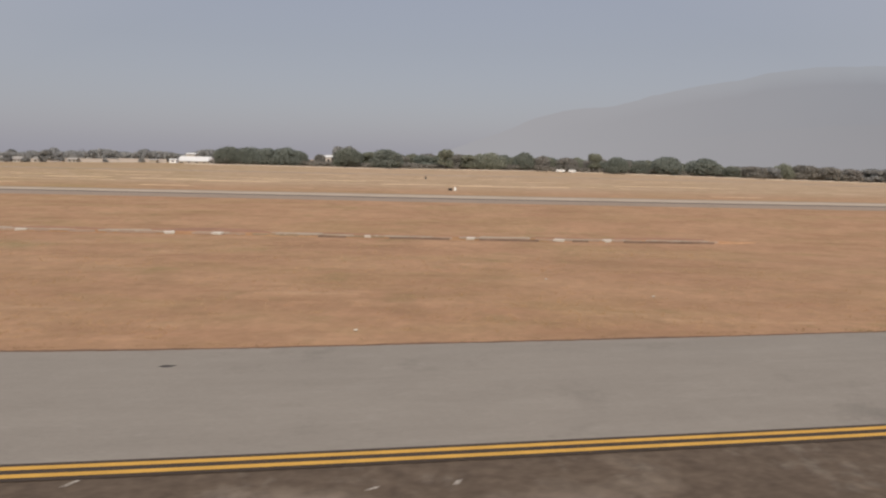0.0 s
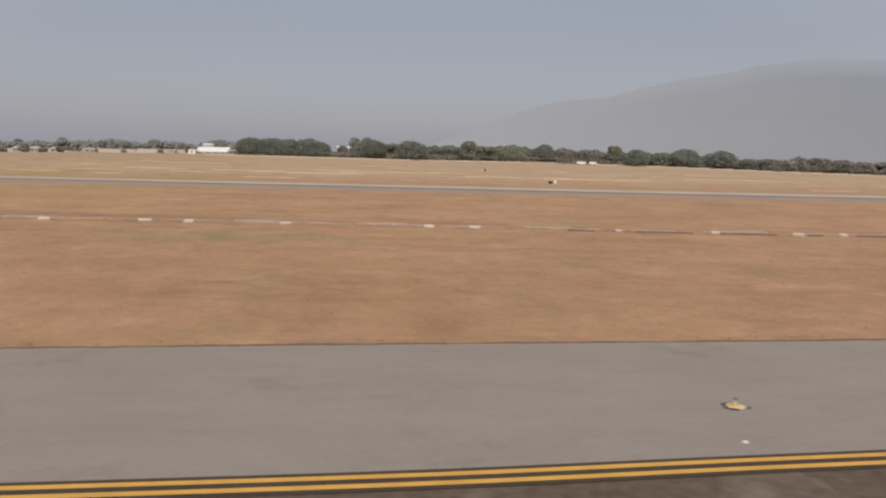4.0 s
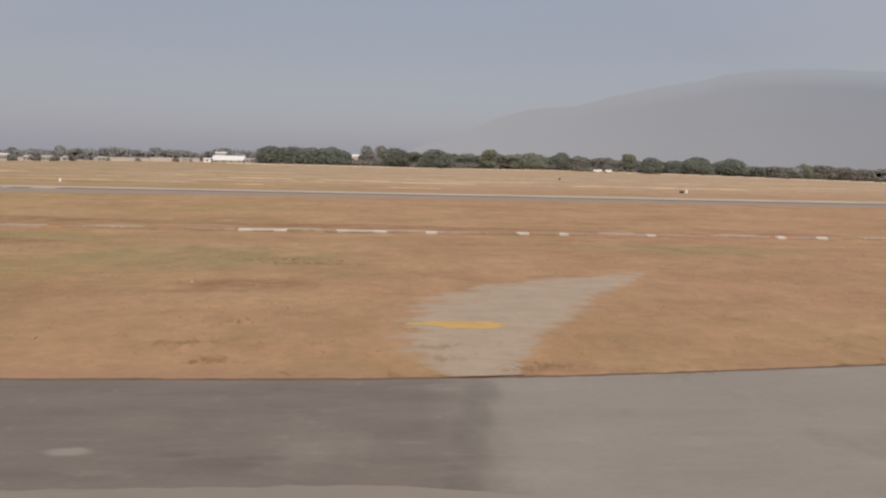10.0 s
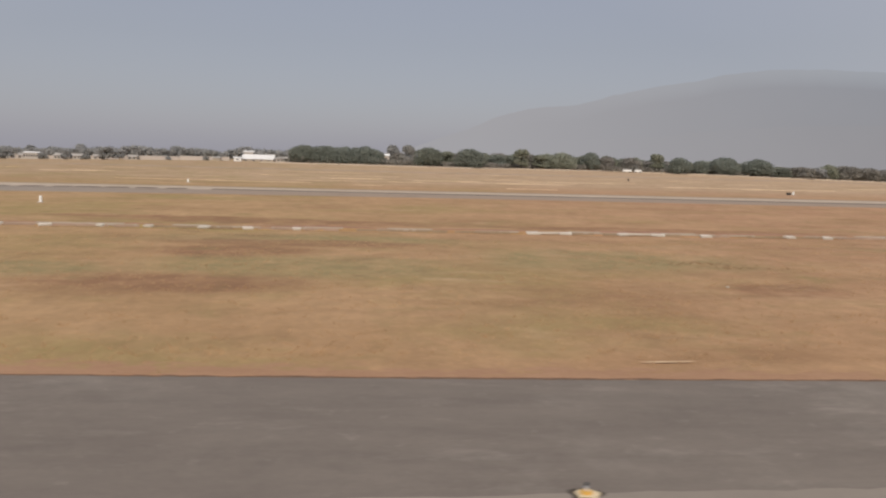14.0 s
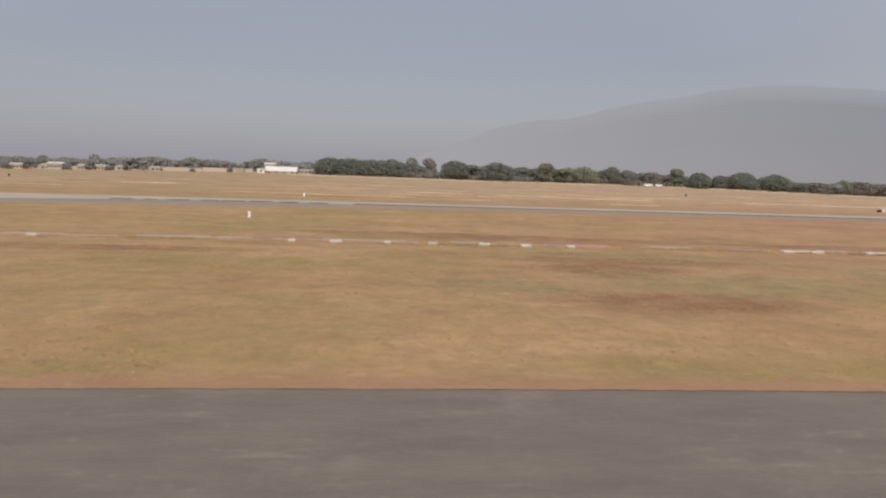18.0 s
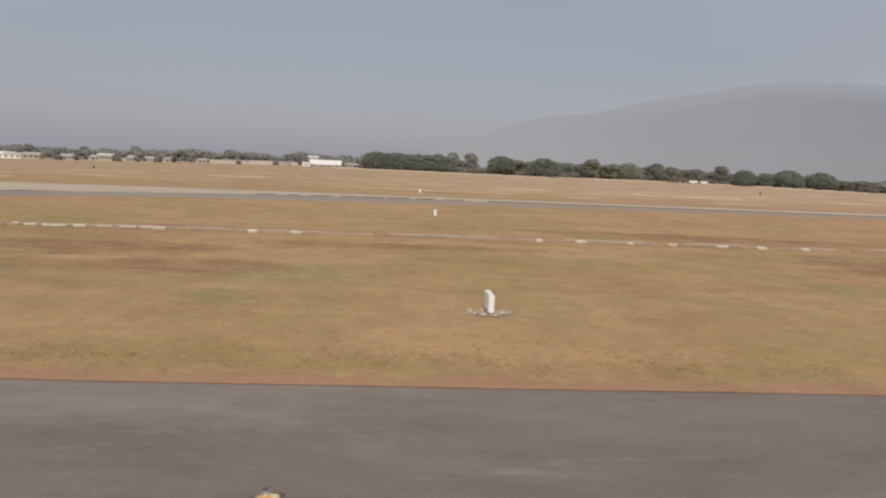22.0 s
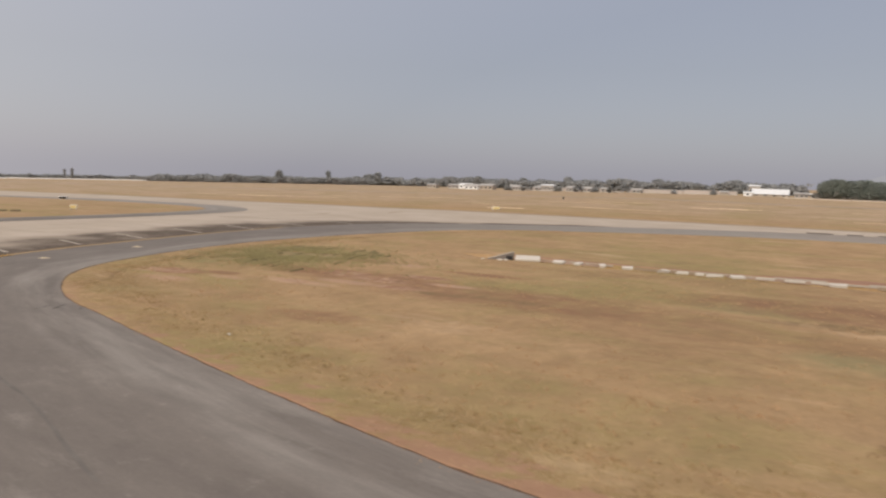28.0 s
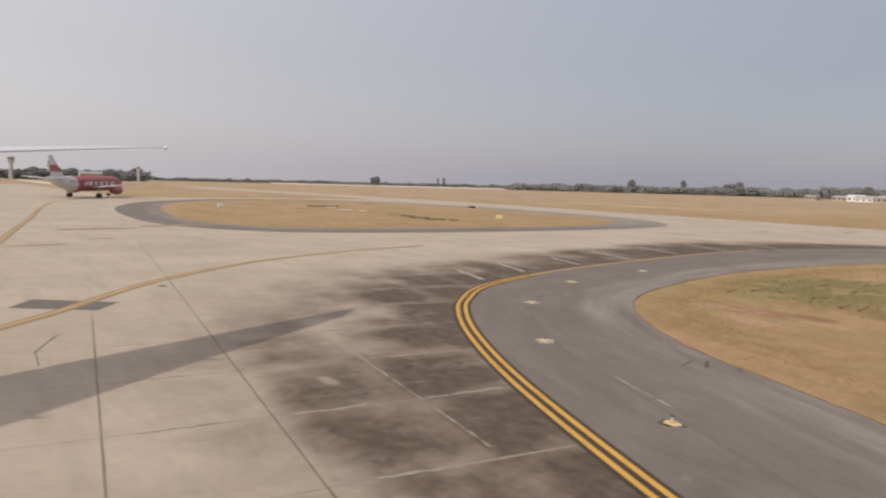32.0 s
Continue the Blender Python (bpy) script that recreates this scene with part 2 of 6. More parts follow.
def gravel():
    m, n, l, b = material("gravel", 0.95)
    p = world_pos(n)
    f1, f2 = noise_node(n, l, p, 0.5, 7, 0.7), noise_node(n, l, p, 9.0, 6, 0.8)
    c = blend(n, l, ramp(n, l, f1, 0.3, 0.7), (0.37, 0.305, 0.235), (0.48, 0.40, 0.315))
    c = blend(n, l, ramp(n, l, f2, 0.3, 0.65), blend(n, l, 0.4, c, (0.20, 0.16, 0.12)), c)
    l.new(c, b.inputs["Base Color"])
    bump(n, l, b, f2, 0.6, 0.03)
    return m


def asphalt():
    m, n, l, b = material("asphalt", 0.92)
    p = world_pos(n)
    at = n.new("ShaderNodeAttribute")
    at.attribute_name = "flow"
    flow = at.outputs["Vector"]
    sep = n.new("ShaderNodeSeparateXYZ")
    l.new(p, sep.inputs[0])
    wob = noise_node(n, l, p, 0.5, 5)
    x = n.new("ShaderNodeMath")
    x.operation = "ADD"
    l.new(sep.outputs[0], x.inputs[0])
    l.new(wob, x.inputs[1])
    old = n.new("ShaderNodeMath")
    old.operation = "MAXIMUM"
    l.new(ramp(n, l, x.outputs[0], -59.9, -58.0), old.inputs[0])
    l.new(ramp(n, l, sep.outputs[1], 70.0, 100.0), old.inputs[1])
    streak = noise_node(n, l, flow, 0.8, 8, 0.70, (0.26, 1.0, 1))
    wear = noise_node(n, l, flow, 0.8, 8, 0.74, (0.30, 1.0, 1))
    cloud = noise_node(n, l, p, 0.22, 7, 0.7)
    speck = noise_node(n, l, p, 1.6, 8, 0.8)
    grain = noise_node(n, l, p, 14.0, 4, 0.7)
    dark = blend(n, l, ramp(n, l, streak, 0.36, 0.66), (0.170, 0.145, 0.124), (0.219, 0.188, 0.159))
    pale = blend(n, l, ramp(n, l, streak, 0.3, 0.72), (0.262, 0.234, 0.200), (0.315, 0.281, 0.240))
    c = blend(n, l, old.outputs[0], dark, pale)
    dusty = n.new("ShaderNodeMath")
    dusty.operation = "MULTIPLY"
    l.new(ramp(n, l, sep.outputs[1], 85.0, 100.0), dusty.inputs[0])
    l.new(ramp(n, l, sep.outputs[0], -165.0, -110.0), dusty.inputs[1])
    c = blend(n, l, dusty.outputs[0], c, (0.335, 0.262, 0.200))
    c = blend(n, l, ramp(n, l, wear, 0.56, 0.74), c, blend(n, l, 0.5, c, (0.37, 0.33, 0.285)))
    c = blend(n, l, ramp(n, l, cloud, 0.56, 0.74), c, blend(n, l, 0.35, c, (0.36, 0.325, 0.28)))
    c = blend(n, l, ramp(n, l, cloud, 0.44, 0.28), c, blend(n, l, 0.35, c, (0.09, 0.08, 0.07)))
    c = blend(n, l, ramp(n, l, speck, 0.58, 0.74), c, blend(n, l, 0.4, c, (0.42, 0.38, 0.33)))
    fsep = n.new("ShaderNodeSeparateXYZ")
    l.new(flow, fsep.inputs[0])
    edge = n.new("ShaderNodeMath")
    edge.operation = "MULTIPLY_ADD"
    l.new(noise_node(n, l, p, 0.25, 4, 0.5), edge.inputs[0])
    edge.inputs[1].default_value = 3.0
    l.new(fsep.outputs[1], edge.inputs[2])
    dusted = n.new("ShaderNodeMath")
    dusted.operation = "MULTIPLY"
    l.new(ramp(n, l, edge.outputs[0], 4.6, 3.6), dusted.inputs[0])
    l.new(ramp(n, l, noise_node(n, l, flow, 0.7, 8, 0.66, (0.12, 1.0, 1)), 0.38, 0.60), dusted.inputs[1])
    dusted_w = n.new("ShaderNodeMath")
    dusted_w.operation = "MULTIPLY"
    l.new(dusted.outputs[0], dusted_w.inputs[0])
    l.new(ramp(n, l, sep.outputs[0], -118.0, -150.0), dusted_w.inputs[1])
    c = blend(n, l, dusted_w.outputs[0], c, blend(n, l, 0.6, c, (0.34, 0.305, 0.265)))
    rag = noise_node(n, l, p, 1.1, 7, 0.7)
    tar = spots(n, l, p, [(-58.9, 14.7, 0.45, 0.9), (-59.2, 13.2, 0.35, 1.1), (-59.6, 11.4, 0.4, 1.3), (-59.9, 9.2, 0.4, 1.3), (-64.4, 10.5, 0.9, 0.25), (-65.3, 10.9, 0.4, 0.12), (-63.6, 10.7, 0.5, 0.15)], rag)
    c = blend(n, l, tar, c, blend(n, l, 0.28, c, (0.085, 0.075, 0.066)))
    bleached = spots(n, l, p, [(-67.4, 11.1, 0.45, 0.20)], rag)
    c = blend(n, l, bleached, c, blend(n, l, 0.45, c, (0.42, 0.38, 0.33)))
    c = blend(n, l, ramp(n, l, grain, 0.25, 0.75), blend(n, l, 0.22, c, (0.05, 0.05, 0.05)), c)
    l.new(c, b.inputs["Base Color"])
    bump(n, l, b, grain, 0.25, 0.01)
    return m


def concrete(name, lo, hi, stain, dirt=False):
    m, n, l, b = material(name, 0.88)
    p = world_pos(n)
    cloud = noise_node(n, l, p, 0.12, 6, 0.65)
    fine = noise_node(n, l, p, 2.5, 7, 0.7)
    streak = noise_node(n, l, p, 0.5, 6, 0.65, (0.25, 1.3, 1))
    rnd = n.new("ShaderNodeObjectInfo").outputs["Random"]
    c = blend(n, l, ramp(n, l, cloud, 0.32, 0.7), lo, hi)
    c = blend(n, l, ramp(n, l, streak, 0.5, 0.75), c, blend(n, l, 0.35, c, stain))
    c = blend(n, l, ramp(n, l, fine, 0.3, 0.7), blend(n, l, 0.2, c, stain), c)
    c = blend(n, l, rnd, blend(n, l, 0.14, c, stain), c)
    if dirt:
        at = n.new("ShaderNodeAttribute")
        at.attribute_name = "stain"
        blot = noise_node(n, l, p, 0.20, 6, 0.56)
        ad = n.new("ShaderNodeMath")
        ad.operation = "ADD"
        l.new(at.outputs["Fac"], ad.inputs[0])
        big = n.new("ShaderNodeMath")
        big.operation = "MULTIPLY_ADD"
        l.new(blot, big.inputs[0])
        big.inputs[1].default_value, big.inputs[2].default_value = 1.7, -0.32
        l.new(big.outputs[0], ad.inputs[1])
        odd = n.new("ShaderNodeMath")
        odd.operation = "MULTIPLY_ADD"
        l.new(rnd, odd.inputs[0])
        odd.inputs[1].default_value = 0.10
        l.new(ad.outputs[0], odd.inputs[2])
        near_edge = n.new("ShaderNodeMath")
        near_edge.operation = "MULTIPLY"
        l.new(ramp(n, l, odd.outputs[0], 0.52, 1.18), near_edge.inputs[0])
        l.new(ramp(n, l, at.outputs["Fac"], 0.0, 0.28), near_edge.inputs[1])
        c = blend(n, l, near_edge.outputs[0], c, blend(n, l, ramp(n, l, fine, 0.35, 0.65), (0.080, 0.058, 0.041), (0.140, 0.104, 0.074)))
        worn = noise_node(n, l, p, 0.45, 9, 0.75, (1.0, 0.7, 1))
        c = blend(n, l, ramp(n, l, worn, 0.55, 0.70), c, blend(n, l, 0.27, c, (0.46, 0.41, 0.34)))
        pale = spots(n, l, p, [(-184.2, 13.4, 0.5, 0.22)], noise_node(n, l, p, 1.2, 7, 0.7))
        c = blend(n, l, pale, c, blend(n, l, 0.35, c, (0.52, 0.46, 0.38)))
    l.new(c, b.inputs["Base Color"])
    bump(n, l, b, fine, 0.2, 0.01)
    return m


def leaves(name, lo, hi):
    m, n, l, b = material(name, 0.9)
    isl = n.new("ShaderNodeNewGeometry").outputs["Random Per Island"]
    rnd = n.new("ShaderNodeObjectInfo").outputs["Random"]
    c = blend(n, l, isl, lo, hi)
    c = blend(n, l, ramp(n, l, rnd, 0, 1), c, blend(n, l, 0.25, c, (0.12, 0.11, 0.05)))
    l.new(c, b.inputs["Base Color"])
    # thin blades and leaves let light through
    thin, half = n.new("ShaderNodeBsdfTranslucent"), n.new("ShaderNodeMixShader")
    l.new(c, thin.inputs[0])
    half.inputs[0].default_value = 0.35
    l.new(b.outputs[0], half.inputs[1])
    l.new(thin.outputs[0], half.inputs[2])
    l.new(half.outputs[0], n["Material Output"].inputs[0])
    return m


GRASS = dry_grass()
ASPHALT = asphalt()
GRAVEL = gravel()
VERGE = worn_ground("worn_red_soil", (0.345, 0.202, 0.122), (0.425, 0.260, 0.157), (0.20, 0.105, 0.065), 1.3)
TRACK = worn_ground("worn_gravel", (0.382, 0.300, 0.219), (0.470, 0.376, 0.282), (0.22, 0.175, 0.13), 0.9, 0.13)
CONCRETE_OLD = concrete("old_concrete", (0.235, 0.205, 0.172), (0.295, 0.257, 0.216), (0.175, 0.152, 0.126))
CONCRETE = concrete("concrete", (0.420, 0.344, 0.263), (0.530, 0.443, 0.351), (0.23, 0.192, 0.150), True)
JOINT = concrete("joint_mortar", (0.26, 0.225, 0.18), (0.36, 0.31, 0.25), (0.18, 0.155, 0.125))
SEAL = plain("crack_sealant", (0.130, 0.110, 0.090), 0.8)
ROOF = plain("pale_sheet_roof", (0.72, 0.72, 0.70), 0.5, vary=0.1, scale=0.4)
ROOF_GREY = plain("grey_sheet_roof", (0.40, 0.375, 0.345), 0.7, vary=0.15, scale=0.4)
WALL = plain("plaster_wall", (0.42, 0.385, 0.345), 0.8, vary=0.12, scale=0.5)
GLASS_DARK = plain("dark_glass", (0.05, 0.055, 0.06), 0.15)
TAN = plain("dusty_concrete_wall", (0.40, 0.345, 0.28), 0.9, vary=0.12, scale=0.2)
# distance haze is put into this leaf colour, far paler than foliage
LEAF_HAZY = leaves("hazy_foliage", (0.345, 0.352, 0.355), (0.395, 0.400, 0.398))
CONCRETE_DARK = concrete("dark_concrete", (0.115, 0.100, 0.085), (0.24, 0.205, 0.17), (0.07, 0.06, 0.055))
SLAB_WHITE = concrete("pale_concrete", (0.55, 0.50, 0.43), (0.70, 0.65, 0.57), (0.36, 0.31, 0.25))
YELLOW = plain("yellow_paint", (0.60, 0.345, 0.070), 0.75, vary=0.22, scale=1.5)
YELLOW_FADED = plain("faded_yellow_paint", (0.34, 0.235, 0.12), 0.85, vary=0.3, scale=0.8)
BAND = plain("brown_black_paint", (0.062, 0.046, 0.036), 0.85, vary=0.35)
BLACK = plain("black_paint", (0.035, 0.032, 0.03), 0.85, vary=0.3)
# these leaf colours are lifted and greyed too, to stand for haze
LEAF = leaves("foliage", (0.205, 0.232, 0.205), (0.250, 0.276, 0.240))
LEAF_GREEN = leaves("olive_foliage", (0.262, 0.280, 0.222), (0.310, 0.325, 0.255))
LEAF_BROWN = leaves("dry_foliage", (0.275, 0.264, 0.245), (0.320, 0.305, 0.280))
BARK = plain("bark", (0.14, 0.11, 0.08), 0.95, vary=0.3)
WHITE = plain("white_paint", (0.78, 0.78, 0.76), 0.5, vary=0.06)
RUBBER = plain("rubber", (0.025, 0.025, 0.027), 0.85)
METAL = plain("grey_metal", (0.45, 0.46, 0.48), 0.4, 0.6)


# ---- helpers of this scene ----
def interp(v, xs, ys):
    return float(np.interp(v, xs, ys))


def ground_z(x, y):
    """The lie of the land: a drained hollow between taxiway and runway, and a gentle fall to the west and the far east."""
    a = interp(x, [-200, -175, -150, -110, -60, -30, 10, 60], [0, .2, .42, .55, .85, 1.05, 1.3, 1.4])
    s = interp(y, [22, 58, 66, 100, 130, 400], [0, 1, 1, .6, .45, .6])
    fall = interp(x, [40, 130, 200, 310, 700], [0, 1.0, 2.5, 4.5, 6.0]) * interp(y, [120, 200, 480], [0, 0.12, 1])
    return -a * s - 0.014 * max(0.0, -210 - x) - fall


def smooth(pts, step=1.0, closed=False):
    """Catmull-Rom through plan points, in even steps."""
    P = [Vector(p) for p in pts]
    n = len(P)
    out = []
    for i in range(n if closed else n - 1):
        if closed:
            a, b, c, d = P[i - 1], P[i], P[(i + 1) % n], P[(i + 2) % n]
        else:
            a, b, c, d = P[max(0, i - 1)], P[i], P[i + 1], P[min(n - 1, i + 2)]
        k = max(1, int((c - b).length / step))
        for j in range(k):
            t = j / k
            out.append(0.5 * (2 * b + (c - a) * t + (2 * a - 5 * b + 4 * c - d) * t * t + (3 * b - a - 3 * c + d) * t ** 3))
    if not closed:
        out.append(P[-1])
    return out


def mesh_ob(name, verts, faces, mat, parent=None, label="", smooth_shade=False):
    me = bpy.data.meshes.new(name)
    me.from_pydata([tuple(v) for v in verts], [], faces)
    me.materials.append(mat)
    if smooth_shade:
        me.polygons.foreach_set("use_smooth", [True] * len(me.polygons))
    me.update()
    ob = new(name, me)
    if parent:
        ob.parent = parent
    if label:
        tagged(ob, label)
    return ob


def part(name, bm, mat, parent=None, label="", smooth_shade=False):
    """Links a bmesh as one mesh object under a thing or a part."""
    bmesh.ops.recalc_face_normals(bm, faces=bm.faces[:])
    me = bpy.data.meshes.new(name)
    bm.to_mesh(me)
    bm.free()
    me.materials.append(mat)
    if smooth_shade:
        me.polygons.foreach_set("use_smooth", [True] * len(me.polygons))
    ob = new(name, me)
    if parent:
        ob.parent = parent
    if label:
        tagged(ob, label)
    return ob


def box(bm, size, at, rz=0.0, bevel=0.0, rx=0.0, ry=0.0):
    g = bmesh.ops.create_cube(bm, size=1.0, matrix=pose(*at, rx, ry, rz) @ Matrix.Diagonal((*size, 1)))
    if bevel:
        edges = {e for v in g["verts"] for e in v.link_edges}
        bmesh.ops.bevel(bm, geom=list(edges), offset=bevel, segments=2, affect="EDGES")


def tube(bm, r1, r2, depth, m, seg=16):
    bmesh.ops.create_cone(bm, cap_ends=True, segments=seg, radius1=r1, radius2=r2, depth=depth, matrix=m)


def ribbon(name, left, right, mat, lift, across=2, drop=0.0, parent=None):
    """A sheet between two plan lines of equal count, laid on the land, with a skirt of depth drop."""
    verts, faces = [], []
    n = across + 1
    for a, b in zip(left, right):
        for k in range(n):
            q = a.lerp(b, k / across)
            verts.append((q.x, q.y, ground_z(q.x, q.y) + lift))
    for i in range(len(left) - 1):
        for k in range(across):
            v = i * n + k
            faces.append((v, v + 1, v + n + 1, v + n))
    if drop:
        for side in (0, across):
            base = len(verts)
            for i in range(len(left)):
                x, y, z = verts[i * n + side]
                verts.append((x, y, z - drop))
            for i in range(len(left) - 1):
                faces.append((i * n + side, (i + 1) * n + side, base + i + 1, base + i))
    ob = mesh_ob(name, verts, faces, mat, parent)
    if mat is ASPHALT:
        run, flow = 0.0, []
        for i in range(len(left)):
            mid = (left[i] + right[i]) / 2
            if i:
                run += (mid - (left[i - 1] + right[i - 1]) / 2).length
            flow += [(run, k / across * 8.0, 0.0) for k in range(n)]
        flow += [(0.0, 0.0, 0.0)] * (len(verts) - len(flow))
        at = ob.data.attributes.new("flow", "FLOAT_VECTOR", "POINT")
        at.data.foreach_set("vector", [c for v in flow for c in v])
    return ob


def offset_line(line, d):
    """The plan line moved d metres to its left."""
    out = []
    for i, p in enumerate(line):
        t = (line[min(i + 1, len(line) - 1)] - line[max(i - 1, 0)]).normalized()
        out.append(p + Vector((-t.y, t.x)) * d)
    return out


def inside(x, y, poly):
    c = False
    j = len(poly) - 1
    for i in range(len(poly)):
        a, b = poly[i], poly[j]
        if (a[1] > y) != (b[1] > y) and x < (b[0] - a[0]) * (y - a[1]) / (b[1] - a[1]) + a[0]:
            c = not c
        j = i
    return c


# ---- ground and pavements ----
# stations along the asphalt shoulder: grass edge, then the painted edge of the concrete
STATIONS = [((70, 38), (70, 28)), ((35, 29.3), (33, 20)), ((16.5, 25.2), (15, 16)), ((4, 22.65), (3, 13.9)), ((-8, 20.65), (-8, 12.2)),
            ((-17, 19.75), (-17.7, 11)), ((-28, 18.75), (-27, 9.9)), ((-45, 17.05), (-45, 8.4)), ((-60, 15.65), (-60, 7.8)), ((-80, 15.85), (-80, 7.6)),
            ((-105, 16.55), (-105, 7.8)), ((-130, 16.75), (-130, 8.4)), ((-142, 16.95), (-143, 9.2)), ((-150, 17.5), (-153, 10.4)),
            ((-157.3, 18.3), (-162, 11.8)), ((-164.2, 20.2), (-168.5, 13.4)), ((-170, 22.1), (-174.7, 15.4)), ((-177, 24.6), (-181.5, 18)),
            ((-181, 26), (-186.5, 20.4)), ((-184.6, 28.1), (-190.3, 22.7)), ((-188, 31), (-193.2, 25.1)), ((-190.5, 35), (-196.2, 29)),
            ((-192.5, 42), (-199, 37)), ((-193.6, 50), (-200.7, 46.5)), ((-193, 60), (-202, 57)), ((-191.5, 67), (-202, 67)),
            ((-188.3, 77), (-199, 79)), ((-182, 85), (-193, 87)), ((-172, 92.5), (-181, 97.5)), ((-160, 98.5), (-167, 106.5)),
            ((-148, 101.5), (-153, 113)), ((-130, 103.5), (-130, 116)), ((-85, 107), (-85, 116.5)), ((-50, 108.5), (-50, 117)),
            ((0, 109), (0, 117)), ((100, 110), (100, 118)), ((300, 112), (300, 120)), ((600, 115), (600, 123))]
both_lines = smooth([(*a, *b) for a, b in STATIONS], 1.0)
EDGE = [Vector((p[0], p[1])) for p in both_lines]
PAINT = [Vector((p[2], p[3])) for p in both_lines]
MIDDLE = [(a + b) / 2 for a, b in zip(EDGE, PAINT)]
ISLAND_GRASS = smooth([(-299, 37.8), (-269, 31.5), (-251.6, 30.8), (-240.4, 36.6), (-236.2, 48), (-234.5, 63), (-234.6, 78), (-239, 90),
                       (-253, 98.5), (-281, 103), (-304, 103.4), (-330, 101), (-343, 92), (-343, 66), (-322, 46.6)], 1.5, True)
ISLAND_RING = []
for p in ISLAND_GRASS:
    away = (p - Vector((-288, 66))).normalized()
    ISLAND_RING.append(p + away * 7.0)
RUNWAY_TOP = smooth([(600, 134), (300, 131), (100, 129), (0, 128), (-90, 126), (-150, 125), (-209, 119), (-243, 123), (-271, 126), (-306, 132), (-349, 136), (-430, 140), (-700, 150)], 5)
RUNWAY_TOP_X, RUNWAY_TOP_Y = [p.x for p in reversed(RUNWAY_TOP)], [p.y for p in reversed(RUNWAY_TOP)]


def ditch_y(x):
    return interp(x, [-174, -166, -150, -115, -100, -72, -57, -37, 2.6, 15, 30], [57.2, 57.3, 58.8, 59.6, 59.9, 60.9, 61.5, 62.8, 64, 64.6, 65.4])


def build_ground():
    xs = sorted({*np.arange(-230, 60, 2.5), *np.arange(-460, -230, 10.0), *np.arange(60, 300, 12.0), *np.geomspace(300, 4600, 16), *(-np.geomspace(460, 4600, 16)),
                 -210, -200, -175, -150, -110, -60, -30, 10, 60})
    ys = sorted({*np.arange(-60, 57, 3.0), *np.arange(70, 140, 5.0), 22, 57.5, 59.6, 60.2, 60.5, 61.5, 61.75, 62.6, 65, 66, 100, 130, *np.geomspace(140, 4600, 26), *(-np.geomspace(60, 4600, 12))})
    verts = []
    for x in xs:
        shift, open_ = ditch_y(x) - 61, interp(x, [-176, -174, 25, 29], [0, 1, 1, 0])
        for y in ys:
            yy = y + shift * interp(y, [22, 55, 67, 100], [0, 1, 1, 0])
            verts.append((x, yy, ground_z(x, yy) + open_ * interp(y, [59.6, 60.2, 60.5, 61.5, 61.75, 62.6], [0, -0.05, -0.55, -0.55, 0.10, 0])))
    n = len(ys)
    faces = [(i * n + j, (i + 1) * n + j, (i + 1) * n + j + 1, i * n + j + 1) for i in range(len(xs) - 1) for j in range(n - 1)]
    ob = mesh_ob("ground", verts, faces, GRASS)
    return tagged(ob, "dry brown mown airfield grass with green and red patches", "ground", kind="structure")


PAINT_NEAR = np.array([(p.x, p.y) for p in PAINT[::2] if p.y < 100])


def stain_at(x, y):
    """Grime that gathers along the painted pavement edge, strongest in the bend."""
    d = np.sqrt(((PAINT_NEAR - (x, y)) ** 2).sum(1)).min()
    reach = interp(y, [5, 14, 24, 40, 70, 92], [5.5, 6.8, 6.4, 6.6, 7.2, 2.5])
    tail = interp(y, [20, 34], [2.3, 1.3])
    return interp(d, [reach * 0.3, reach * 0.8, reach * 1.15, reach * tail], [0.62, 0.36, 0.2, 0.0])


def add_stain(ob):
    me = ob.data
    at = me.attributes.new("stain", "FLOAT", "POINT")
    at.data.foreach_set("value", [stain_at(v.co.x, v.co.y) for v in me.vertices])
    return ob


build_ground()
tagged(ribbon("road", EDGE, PAINT, ASPHALT, 0.045, 4, 0.08), "weathered grey asphalt shoulder along the taxiway edge", "asphalt shoulder", kind="structure")
tagged(ribbon("road", ISLAND_GRASS + ISLAND_GRASS[:1], ISLAND_RING + ISLAND_RING[:1], ASPHALT, 0.045, 3, 0.08), "dark asphalt border round the grass island", "asphalt shoulder", kind="structure")


SLAB_O, SLAB_U, SLAB_V, SLAB_L, SLAB_W = Vector((-178, 10.3)), Vector((-0.988, 0.153)), Vector((0.153, 0.988)), 4.20, 3.65


def slab_here(i, j):
    """Whether the slab of that row and column is laid as a piece of its own."""
    if not (-6 <= i <= 11 and -4 <= j <= 20):
        return False
    c = SLAB_O + SLAB_U * (i + .5) * SLAB_L + SLAB_V * (j + .5) * SLAB_W
    d = np.sqrt(((PAINT_NEAR - (c.x, c.y)) ** 2).sum(1)).min()
    if inside(c.x, c.y, SLAB_LIMIT):
        return d < 4.5 and j <= 4
    return j <= 4


SLAB_LIMIT = [(p.x, p.y) for p in PAINT if p.y < 100 and p.x < -100] + [(-100, 100), (-100, 20)]


